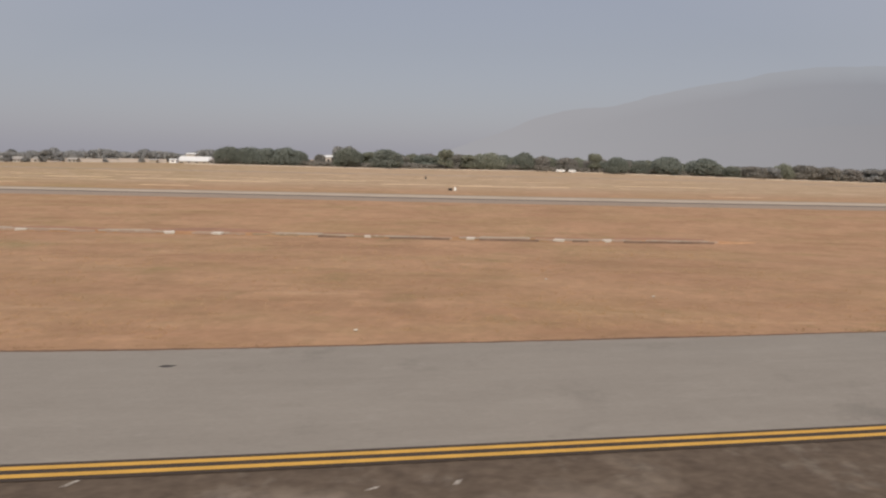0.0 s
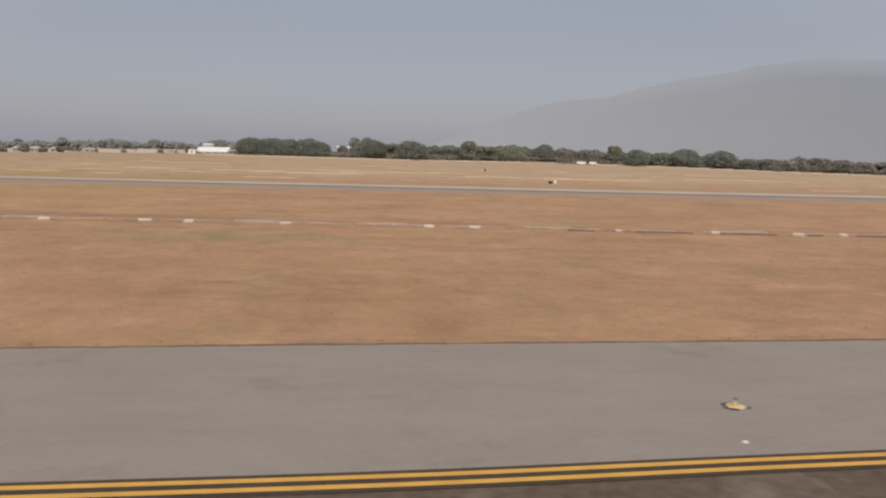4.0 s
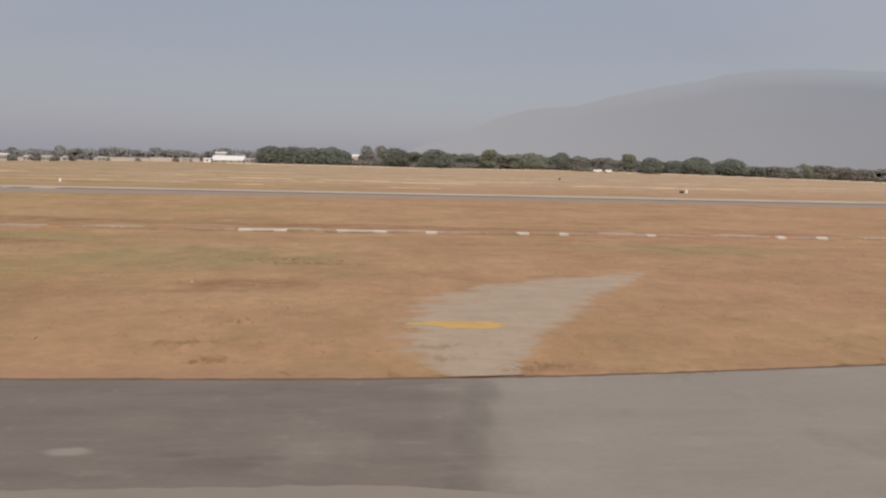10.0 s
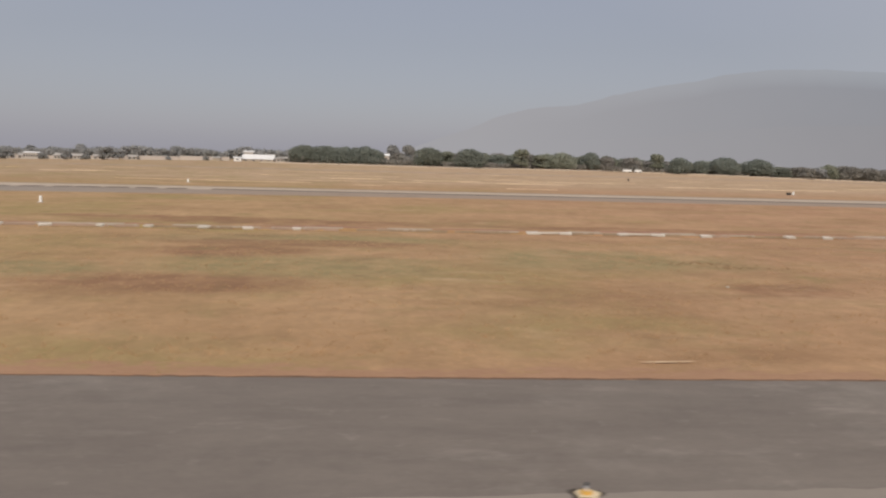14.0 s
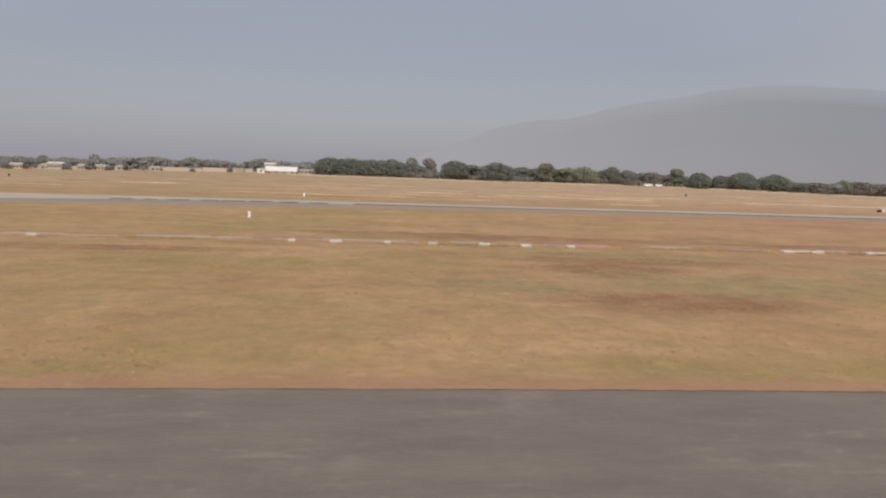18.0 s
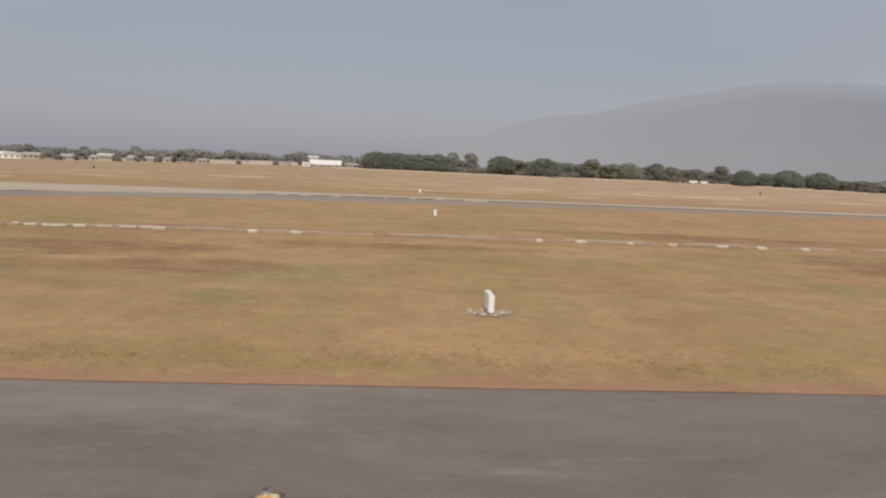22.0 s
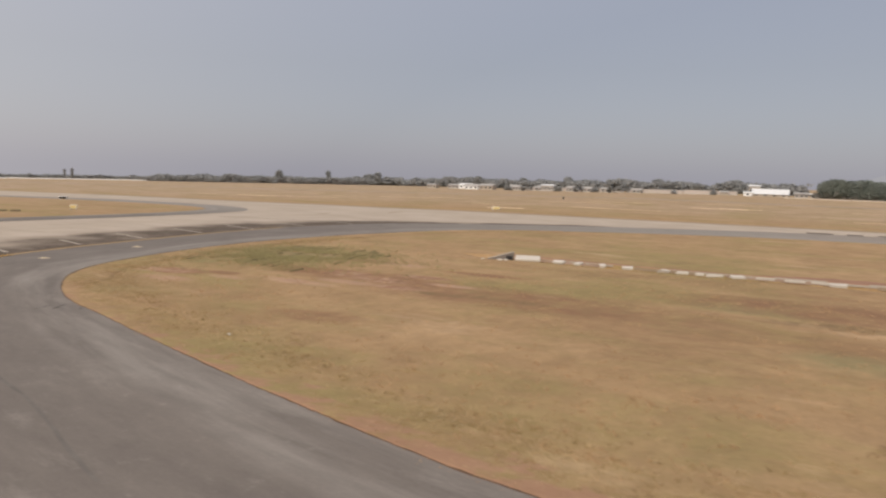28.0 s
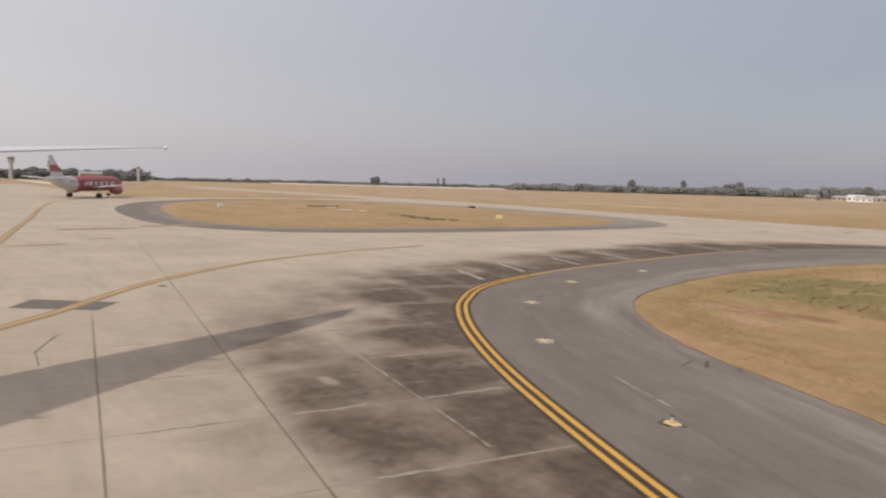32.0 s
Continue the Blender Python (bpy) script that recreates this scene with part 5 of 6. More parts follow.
part("pipe_mouth", bm, BLACK, wall_, "dark square pipe mouth")
bm = bmesh.new()
box(bm, (1.85, 0.85, 0.14), (0.95, 0.05, 0.16), 4, 0.02, 17)
part("apron_slab", bm, SLAB_WHITE, head, "pale tilted concrete apron slab")
for x, y, a, sz in ((-1.0, -0.95, 20, 0.35), (-0.55, -0.8, -30, 0.28), (-2.3, -0.9, 50, 0.22)):
    bm = bmesh.new()
    box(bm, (sz, sz * 0.6, 0.12), (x, y, 0.05), a, 0.02, 8)
    part("rubble", bm, SLAB_WHITE, head)


# ---- taxiway lights, signs and markers ----
LIGHT_COLLAR = plain("mortar_collar", (0.070, 0.057, 0.045), 0.95, vary=0.4, scale=6)
LIGHT_PAD = plain("dusty_pad", (0.38, 0.32, 0.25), 0.9, vary=0.3, scale=4)
LIGHT_BASE = plain("base_yellow_paint", (0.60, 0.50, 0.33), 0.85, vary=0.35, scale=6)


def pad(root, name, rx, ry, height, z0, mat, label):
    """A low slab with an uneven round outline."""
    bm = bmesh.new()
    n = 26
    foot = []
    for k in range(n):
        a = 2 * math.pi * k / n
        w = 1 + 0.55 * noise.noise(Vector((math.cos(a) * 1.9, math.sin(a) * 1.9, rx * 9)))
        foot.append(bm.verts.new((rx * math.cos(a) * w, ry * math.sin(a) * w, z0)))
    top = [bm.verts.new((v.co.x * 0.93, v.co.y * 0.93, z0 + height)) for v in foot]
    bm.faces.new(top)
    for k in range(n):
        bm.faces.new((foot[k], foot[(k + 1) % n], top[(k + 1) % n], top[k]))
    part(name, bm, mat, root, label)


def edge_light():
    root = new("taxiway_light")
    pad(root, "collar", 0.60, 0.47, 0.022, 0.0, LIGHT_COLLAR, "broken brown mortar collar")
    pad(root, "concrete_base", 0.43, 0.33, 0.05, 0.012, LIGHT_BASE, "faded yellow painted concrete base")
    bm = bmesh.new()
    tube(bm, 0.21, 0.17, 0.06, pose(0, 0, 0.08), 16)
    part("flange", bm, YELLOW, root)
    bm = bmesh.new()
    tube(bm, 0.035, 0.03, 0.18, pose(0, 0, 0.19), 10)
    part("stem", bm, WHITE, root)
    bm = bmesh.new()
    tube(bm, 0.075, 0.06, 0.05, pose(0, 0, 0.28), 14)
    part("lamp_collar", bm, METAL, root)
    bm = bmesh.new()
    bmesh.ops.create_uvsphere(bm, u_segments=12, v_segments=8, radius=0.062, matrix=pose(0, 0, 0.34) @ Matrix.Diagonal((1, 1, 1.25, 1)))
    part("lens", bm, GLASS_DARK, root, "dark blue glass lens", True)
    return tagged(root, "small taxiway edge light on a faded yellow base", "taxiway light", "lights along the taxiway edge")


def flush_light():
    root = new("taxiway_light")
    pad(root, "concrete_base", 0.38, 0.33, 0.04, 0.0, LIGHT_PAD, "dusty beige concrete base")
    bm = bmesh.new()
    tube(bm, 0.15, 0.13, 0.03, pose(0, 0, 0.052), 16)
    part("flange", bm, LIGHT_BASE, root)
    bm = bmesh.new()
    tube(bm, 0.05, 0.04, 0.03, pose(0, 0, 0.08), 12)
    part("lens", bm, GLASS_DARK, root, "low dark glass lens")
    return tagged(root, "low taxiway light set in a dusty beige concrete pad", "taxiway light", "lights along the taxiway edge")


lamp, flush = edge_light(), flush_light()
LIGHTS = [(-17.0, 14.1), (-50.7, 9.85), (-83.7, 9.45), (-134.1, 10.6), (-176.9, 18.9), (-184.8, 22.28), (-190.95, 27.3), (-195.0, 34.1), (-196.6, 42.3)]
for k, (x, y) in enumerate(LIGHTS):
    m = pose(x, y, ground_z(x, y) + 0.044, 0, 0, 37 * k % 60 - 20)
    if k == 0:
        lamp.matrix_basis = m @ Matrix.Diagonal((0.54, 0.54, 0.54, 1))
    elif k == 5:
        flush.matrix_basis = m
    else:
        copy_thing(lamp if k < 5 else flush, m)

sign = tagged(new("taxiway_sign"), "white box-shaped taxiway sign on short legs", "sign")
sign.matrix_basis = pose(-128.05, 26.7, ground_z(-128.05, 26.7), 0, 0, 0) @ Matrix.Diagonal((0.62, 0.75, 0.75, 1))
bm = bmesh.new()
box(bm, (0.34, 1.75, 0.92), (0, 0, 0.66), 0, 0.03)
part("case", bm, WHITE, sign)
bm = bmesh.new()
box(bm, (0.02, 1.6, 0.78), (0.176, 0, 0.66), 0, 0.004)
face = part("face_panel", bm, plain("sign_face_yellow", (0.42, 0.33, 0.09), 0.5), sign, "dull yellow sign face")
bm = bmesh.new()
for y in (-0.45, 0.0, 0.4):
    box(bm, (0.008, 0.22, 0.42), (0.19, y, 0.66))
part("lettering", bm, BLACK, face, "dark lettering bars")
for y in (-0.65, 0.65):
    bm = bmesh.new()
    tube(bm, 0.05, 0.05, 0.24, pose(0, y, 0.11), 10)
    part("leg", bm, WHITE, sign)
bm = bmesh.new()
box(bm, (0.04, 0.05, 0.05), (0, -0.885, 0.95))
part("latch", bm, METAL, sign)
bm = bmesh.new()
box(bm, (0.03, 1.2, 0.02), (-0.175, 0, 0.66))
part("seam_strip", bm, METAL, sign)
splash("pavement", -128.05, 26.7, 2.0, 1.9, 10, GRAVEL, 0.035, "worn pale gravel pad round the sign", 23, "gravel")
rs = random.Random(29)
for k in range(14):
    a_, d_ = rs.uniform(0, 6.28), rs.uniform(0.35, 0.95)
    x, y = -128.05 + d_ * math.cos(a_), 26.7 + d_ * math.sin(a_)
    bm = bmesh.new()
    bmesh.ops.create_icosphere(bm, subdivisions=1, radius=rs.uniform(0.05, 0.12))
    for v in bm.verts:
        v.co *= 1 + 0.5 * noise.noise(v.co * 12 + Vector((k, 3, 0)))
        v.co.z *= 0.55
    ob = part("stone", bm, SLAB_WHITE if k % 3 else GRAVEL)
    ob.matrix_basis = pose(x, y, ground_z(x, y) + 0.05, 0, 0, 70 * k)
    tagged(ob, "rough pale rubble stone at the foot of the sign", "stone", "rubble round the sign")


def marker(x, y, h, w, mat, label, name="marker_post", cap=None):
    root = tagged(new(name), label, "marker")
    root.matrix_basis = pose(x, y, ground_z(x, y))
    bm = bmesh.new()
    tube(bm, w / 2, w * 0.42, h, pose(0, 0, h / 2), 12)
    bmesh.ops.bevel(bm, geom=[e for e in bm.edges if min(v.co.z for v in e.verts) > h * 0.9], offset=w * 0.1, segments=2, affect="EDGES")
    part("post", bm, mat, root)
    bm = bmesh.new()
    box(bm, (w * 1.7, w * 1.7, 0.1), (0, 0, 0.03), 0, 0.01)
    part("foot", bm, TAN, root)
    if cap:
        bm = bmesh.new()
        box(bm, (w * 1.2, w * 1.2, h * 0.22), (0, 0, h * 0.93), 0, 0.01)
        part("cap", bm, cap, root)
    return root


marker(-126.6, 83.0, 0.78, 0.34, WHITE, "short white marker post in the grass")
marker(-125.9, 142.0, 0.75, 0.40, WHITE, "short white marker post beyond the runway")
marker(3.0, 149.5, 0.75, 0.5, WHITE, "short white marker post beyond the runway")
marker(-5.0, 235.0, 0.9, 0.55, RUBBER, "low dark marker box in the far grass", "marker_box")
marker(-226.4, 236.0, 0.9, 0.55, RUBBER, "low dark marker box in the far grass", "marker_box")
bm = bmesh.new()
box(bm, (0.9, 0.4, 0.5), (0, 0, 0.25), 0, 0.05)
low = part("cable_box", bm, RUBBER)
low.matrix_basis = pose(2.0, 149.6, ground_z(2.0, 149.6))
tagged(low, "low dark cable box beside the runway", "cable box")


def field_sign(x, y, w, h, rz, mat, label):
    root = tagged(new("taxiway_sign"), label, "sign")
    root.matrix_basis = pose(x, y, ground_z(x, y), 0, 0, rz)
    bm = bmesh.new()
    box(bm, (0.3, w, h), (0, 0, h / 2 + 0.2), 0, 0.03)
    part("case", bm, WHITE, root)
    bm = bmesh.new()
    box(bm, (0.02, w * 0.92, h * 0.84), (0.156, 0, h / 2 + 0.2))
    part("face_panel", bm, mat, root)
    for s in (-0.35, 0.35):
        bm = bmesh.new()
        tube(bm, 0.05, 0.05, 0.3, pose(0, s * w, 0.12), 8)
        part("leg", bm, METAL, root)


SIGN_YELLOW = plain("sign_face_pale", (0.62, 0.50, 0.22), 0.5)
field_sign(-292.4, 46.3, 0.9, 0.55, 0, WHITE, "small white taxiway sign on the grass island")
field_sign(-248.6, 74.0, 0.9, 0.55, -50, SIGN_YELLOW, "small pale yellow taxiway sign on the grass island")
field_sign(-289.0, 100.3, 1.6, 0.5, -40, RUBBER, "dark-faced taxiway sign on the grass island")
field_sign(-205, 129.0, 1.4, 0.55, -60, SIGN_YELLOW, "pale yellow taxiway sign beyond the runway")
for x, y, ln, mat in ((-301, 70.5, 6.5, RUBBER), (-284, 66.8, 2.4, SLAB_WHITE), (-279, 67.6, 1.4, SLAB_WHITE), (-296, 70.0, 2.2, SLAB_WHITE), (-266.5, 66.6, 3.2, BROWN_BAND), (-261.5, 66.0, 2.2, BARK), (-256.5, 64.8, 3.0, BARK), (-252.0, 64.6, 3.0, BARK), (-249.8, 66.2, 1.2, BARK)):
    bm = bmesh.new()
    box(bm, (ln, 0.7, 0.2), (0, 0, 0.06), 0, 0.03)
    ob = part("concrete_cover", bm, mat)
    ob.matrix_basis = pose(x, y, ground_z(x, y), 0, 0, 60)
    tagged(ob, "flat drain cover in the grass island", "concrete slab", "drain covers on the island")

# small white litter on grass and asphalt
for k, (x, y) in enumerate(((-170.7, 24.9), (10.0, 32.6), (-2.8, 23.7), (5.8, 38.1), (-17.7, 12.0), (-70.5, 31.0))):
    bm = bmesh.new()
    bmesh.ops.create_icosphere(bm, subdivisions=2, radius=0.065)
    for v in bm.verts:
        v.co *= 1 + 0.35 * noise.noise(v.co * 9 + Vector((k, 0, 0)))
        v.co.z *= 0.6
    ob = part("stone", bm, SLAB_WHITE)
    ob.matrix_basis = pose(x, y, ground_z(x, y) + 0.06, 0, 0, 50 * k)
    tagged(ob, "small pale stone lying on the ground", "stone", "pale stones")

far_edge = [p for p in RUNWAY_TOP if p.x > -330]
tagged(ribbon("road", offset_line(far_edge, -2.6), far_edge, BROWN_BAND, 0.036, 1, 0.05), "dark narrow asphalt strip on the runway's far edge", "asphalt shoulder", kind="structure")
near_edge_line = [p for p in PAINT if p.y > 112 and p.x > -116]
tagged(ribbon("road", near_edge_line, offset_line(near_edge_line, 2.6), DARK_EDGE, 0.058, 1, 0.02), "dark weathered band along the runway edge", "asphalt shoulder", kind="structure")
for x0, x1 in ((-153.1, -150.0), (-148.3, -146.2), (-144.7, -141.6), (-139.9, -137.0), (-136.6, -133.1), (-132.3, -128.8), (-127.6, -124.2), (-122.8, -119.5)):
    ln = [Vector((x, interp(x, [-153, -130], [113.4, 116.4]))) for x in np.arange(x0, x1 + 0.2, 0.4)]
    tagged(ribbon("pavement", ragged(ln, -0.1, 0.1, 0.9, 5, 0.1), [q + Vector((0, 2.2)) for q in ln], DARK_EDGE, 0.075, 1), "dark stained edge slab of the runway", "concrete slab", kind="structure")
# perimeter road beyond the runway and pale mown lanes
per = smooth([(-700, 300), (-300, 288), (-100, 286), (40, 300), (90, 306), (130, 296), (160, 262), (230, 225), (420, 190)], 6)
tagged(ribbon("road", per, offset_line(per, 6), ROAD_GREY, 0.06, 1, 0.08), "pale perimeter road beyond the runway", "road", kind="structure")
for k, (x0, y0, x1, y1) in enumerate(((-49, 189, -21, 209), (12, 173, 32, 182), (48, 196, 74, 206), (-80, 180, -62, 192), (-15, 173, 13, 188), (-59, 173, -40, 181), (4, 174, 16, 179), (-181, 197, -167, 208), (-174, 203, -164, 211), (-212, 141, -205, 143), (-104, 186, -88, 194))):
    ln = finer(smooth([(x0, (y0 + y1) / 2 - 1.5), ((x0 + x1) / 2, (y0 + y1) / 2 + 0.8), (x1, (y0 + y1) / 2 + 1.5)], 3), 1.0)
    tagged(ribbon("ground", ragged(ln, 0.5, 2.4, 0.2, 181 + k, 0.4), ragged(ln, -2.4, -0.5, 0.2, 231 + k, 0.4), PALE_SOIL, 0.055, 1, 0.04), "pale bare strip in the far grass", "soil", kind="structure")
strip_rng = random.Random(71)
for k in range(46):
    x0, y0 = strip_rng.uniform(-340, 90), strip_rng.uniform(138, 275)
    ln_ = strip_rng.uniform(5, 26)
    ln = finer(smooth([(x0, y0), (x0 + ln_ / 2, y0 + strip_rng.uniform(-0.5, 0.9)), (x0 + ln_, y0 + strip_rng.uniform(-0.6, 0.6))], 3), 1.0)
    w = strip_rng.uniform(0.4, 1.3)
    tagged(ribbon("ground", ragged(ln, 0.0, w, 0.25, 81 + k, 0.3), ragged(ln, -w, 0.0, 0.25, 131 + k, 0.3), PALE_SOIL, 0.05, 1, 0.04), "pale bare strip in the far grass", "soil", kind="structure")


# ---- buildings beyond the field ----
def house(x, y, lx, ly, hw, hr, rz, wall, roof, label, windows=3, name="house"):
    root = tagged(new(name), label, "building")
    root.matrix_basis = pose(x, y, ground_z(x, y) - 0.5, 0, 0, rz)
    bm = bmesh.new()
    box(bm, (lx, ly, hw + 0.5), (0, 0, (hw + 0.5) / 2))
    part("wall", bm, wall, root)
    bm = bmesh.new()
    o, z0 = 0.5, hw + 0.5
    v = [bm.verts.new(p) for p in ((-lx / 2 - o, -ly / 2 - o, z0), (lx / 2 + o, -ly / 2 - o, z0), (lx / 2 + o, ly / 2 + o, z0), (-lx / 2 - o, ly / 2 + o, z0), (-lx / 2 - o, 0, z0 + hr), (lx / 2 + o, 0, z0 + hr))]
    for f in ((0, 1, 5, 4), (2, 3, 4, 5), (0, 4, 3), (1, 2, 5), (0, 3, 2, 1)):
        bm.faces.new([v[i] for i in f])
    part("roof", bm, roof, root)
    for k in range(windows):
        bm = bmesh.new()
        wx = -lx / 2 + (k + 0.5) * lx / windows
        box(bm, (min(1.6, lx / windows * 0.5), 0.12, hw * 0.4), (wx, -ly / 2 - 0.02, 0.5 + hw * 0.55))
        part("window", bm, GLASS_DARK, root)
    return root


house(-177.5, 520, 21.5, 14, 1.6, 3.4, 0, TAN, ROOF, "long low hangar with a bright white sheet roof", 4, "hangar")
house(-190.5, 512, 5, 5, 2.2, 0.8, 0, WHITE, ROOF, "small white shed beside the hangar", 1, "shed")
house(-189, 545, 7, 6, 6.5, 1.0, 0, WALL, ROOF, "white two-storey house behind the hangar", 2)
house(-159, 507, 8, 6, 2.6, 1.0, 0, WALL, ROOF_GREY, "low grey-roofed house under the trees", 3)
house(-151.5, 503, 5, 5, 2.4, 0.8, 0, WALL, ROOF, "low pale house under the trees", 2)
house(-89, 556, 9, 8, 6.5, 1.6, 0, WALL, ROOF, "white gabled house showing between the trees", 2)
house(-347, 500, 9.4, 8, 2.6, 1.6, 0, WALL, ROOF_GREY, "grey-roofed house beyond the field", 4)
house(-332, 506, 5.0, 7, 2.4, 1.4, 10, WALL, ROOF_GREY, "grey-roofed house beyond the field", 2)
house(-322, 498, 9.4, 7, 4.0, 0.9, 0, WALL, ROOF, "white two-storey building with dark windows", 6)
house(-306, 503, 6.5, 8, 2.5, 1.6, 0, WALL, ROOF_GREY, "grey-roofed house beyond the field", 3)
house(-294, 500, 7.2, 7, 2.3, 1.5, -6, WALL, ROOF_GREY, "low house beyond the field", 3)
house(-282, 505, 5.8, 7, 2.2, 1.3, 4, WALL, ROOF_GREY, "grey-roofed house beyond the field", 2)
house(-262, 512, 6, 5, 2.0, 1.2, 0, WALL, ROOF_GREY, "small grey-roofed house beyond the field", 2)
house(-205, 512, 5, 4, 1.8, 0.9, 0, TAN, ROOF_GREY, "low grey shed beyond the field", 0, "shed")
for k in range(5):
    r = random.Random(90 + k)
    house(-372 - k * 17 + r.uniform(-4, 4), 520 + k * 8 + r.uniform(-14, 14), r.uniform(7, 13), 7, r.uniform(2.2, 3.6), r.uniform(1, 1.8), r.uniform(-10, 10), r.choice((WALL, TAN, WHITE)), r.choice((ROOF, ROOF_GREY, ROOF_GREY)), "small house with a sheet roof among trees", 3)
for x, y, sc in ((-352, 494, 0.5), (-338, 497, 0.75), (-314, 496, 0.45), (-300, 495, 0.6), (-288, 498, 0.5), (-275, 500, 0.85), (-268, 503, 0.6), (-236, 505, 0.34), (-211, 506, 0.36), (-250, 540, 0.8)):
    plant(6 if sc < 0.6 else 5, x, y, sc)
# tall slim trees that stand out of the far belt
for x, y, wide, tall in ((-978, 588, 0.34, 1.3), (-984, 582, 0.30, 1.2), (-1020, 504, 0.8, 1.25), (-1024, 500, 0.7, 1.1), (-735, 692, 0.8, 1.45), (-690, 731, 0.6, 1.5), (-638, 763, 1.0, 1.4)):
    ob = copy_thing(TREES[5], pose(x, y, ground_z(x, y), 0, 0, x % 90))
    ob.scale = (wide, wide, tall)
for x, y, h in ((470, 590, 4), (185, 545, 3.5), (248, 560, 4), (28, 545, 5)):
    house(x, y, 9, 7, h, 1.2, 0, WALL, ROOF, "pale house half hidden in the trees", 2)

WALL_HAZE = plain("pale_dusty_wall", (0.47, 0.42, 0.375), 0.9, vary=0.14, scale=0.05)
fence = tagged(new("boundary_wall"), "long low dusty boundary wall beyond the field", "wall")
for x0, x1, y0, y1 in ((-270, -232, 515, 516), (-232, -197, 516, 516), (-360, -316, 518, 516), (-316, -272, 516, 515)):
    bm = bmesh.new()
    ln = math.hypot(x1 - x0, y1 - y0)
    box(bm, (ln - 0.5, 0.3, 2.9), ((x0 + x1) / 2, (y0 + y1) / 2, ground_z((x0 + x1) / 2, y0) + 1.2), math.degrees(math.atan2(y1 - y0, x1 - x0)), 0.05)
    part("wall_length", bm, WALL_HAZE, fence)
kerb = tagged(new("boundary_wall"), "low pale concrete wall at the foot of the trees", "wall")
KERB = [(-168, 468), (-100, 456), (-60, 447), (-34, 436), (-5, 462), (40, 474), (66, 494), (112, 494), (140, 488), (190, 494), (260, 505), (340, 517), (430, 530)]
for (x0, y0), (x1, y1) in zip(KERB, KERB[1:]):
    n_ = max(1, round(math.hypot(x1 - x0, y1 - y0) / 18))
    for k in range(n_):
        a, b = Vector((x0, y0)).lerp(Vector((x1, y1)), k / n_), Vector((x0, y0)).lerp(Vector((x1, y1)), (k + 1) / n_)
        c = (a + b) / 2
        bm = bmesh.new()
        box(bm, ((b - a).length - 0.4, 0.3, 1.1), (c.x, c.y, ground_z(c.x, c.y) + 0.2), math.degrees(math.atan2(b.y - a.y, b.x - a.x)), 0.05)
        part("wall_length", bm, KERB_PALE, kerb)
pale = tagged(new("boundary_wall"), "long pale boundary wall far to the west", "wall")
for k in range(14):
    a, b = Vector((-1240 + 26 * k, 440 + 22 * k)), Vector((-1240 + 26 * (k + 1), 440 + 22 * (k + 1)))
    c = (a + b) / 2
    bm = bmesh.new()
    box(bm, ((b - a).length - 0.6, 1.0, 1.3), (c.x, c.y, ground_z(c.x, c.y) + 0.7), math.degrees(math.atan2(22, 26)), 0.05)
    part("wall_panel", bm, ROOF, pale)


def van(x, y, rz, ln, label):
    root = tagged(new("van"), label, "vehicle")
    root.matrix_basis = pose(x, y, ground_z(x, y), 0, 0, rz)
    bm = bmesh.new()
    box(bm, (ln, 1.9, 1.5), (0, 0, 1.15), 0, 0.15)
    part("body", bm, WHITE, root)
    bm = bmesh.new()
    box(bm, (ln * 0.7, 1.7, 0.5), (-ln * 0.08, 0, 2.05), 0, 0.15)
    part("cab", bm, WHITE, root)
    bm = bmesh.new()
    box(bm, (ln * 0.64, 1.74, 0.3), (-ln * 0.08, 0, 2.0))
    part("window", bm, GLASS_DARK, root)
    for sx in (-0.32, 0.32):
        for sy in (-0.85, 0.85):
            bm = bmesh.new()
            tube(bm, 0.36, 0.36, 0.25, pose(sx * ln, sy, 0.36, 90, 0, 0), 14)
            part("wheel", bm, RUBBER, root)


van(81.5, 488, 0, 6.0, "white van parked before the tree line")
van(89.5, 489, 5, 5.0, "white pickup parked before the tree line")
van(-22, 482, 0, 5.0, "white van parked before the tree line")
van(31, 486, 0, 4.6, "white car parked before the tree line")


# tower colours hold painted haze: concrete and glass both drawn towards grey
TOWER_GREY = plain("hazy_grey_concrete", (0.46, 0.435, 0.425), 0.9, vary=0.06, scale=0.2)
TOWER_GLASS = plain("hazy_dark_glass", (0.27, 0.265, 0.27), 0.6, vary=0.06, scale=0.2)


def tower(x, y, h, label, cab):
    root = tagged(new("control_tower"), label, "tower")
    root.matrix_basis = pose(x, y, ground_z(x, y))
    bm = bmesh.new()
    tube(bm, h * 0.10, h * 0.075, h * 0.72, pose(0, 0, h * 0.36), 8)
    part("shaft", bm, TOWER_GREY, root)
    bm = bmesh.new()
    tube(bm, h * 0.11, h * 0.17, h * 0.10, pose(0, 0, h * 0.75), 8)
    part("gallery", bm, ROOF, root)
    bm = bmesh.new()
    tube(bm, h * 0.12 * cab, h * 0.15 * cab, h * 0.12, pose(0, 0, h * 0.86), 8)
    part("glass_cab", bm, TOWER_GLASS, root)
    bm = bmesh.new()
    tube(bm, h * 0.17 * cab, h * 0.14 * cab, h * 0.04, pose(0, 0, h * 0.94), 8)
    part("roof", bm, WALL, root)
    bm = bmesh.new()
    tube(bm, h * 0.01, h * 0.006, h * 0.2, pose(0, 0, h * 1.05), 6)
    part("antenna", bm, TOWER_GREY, root)


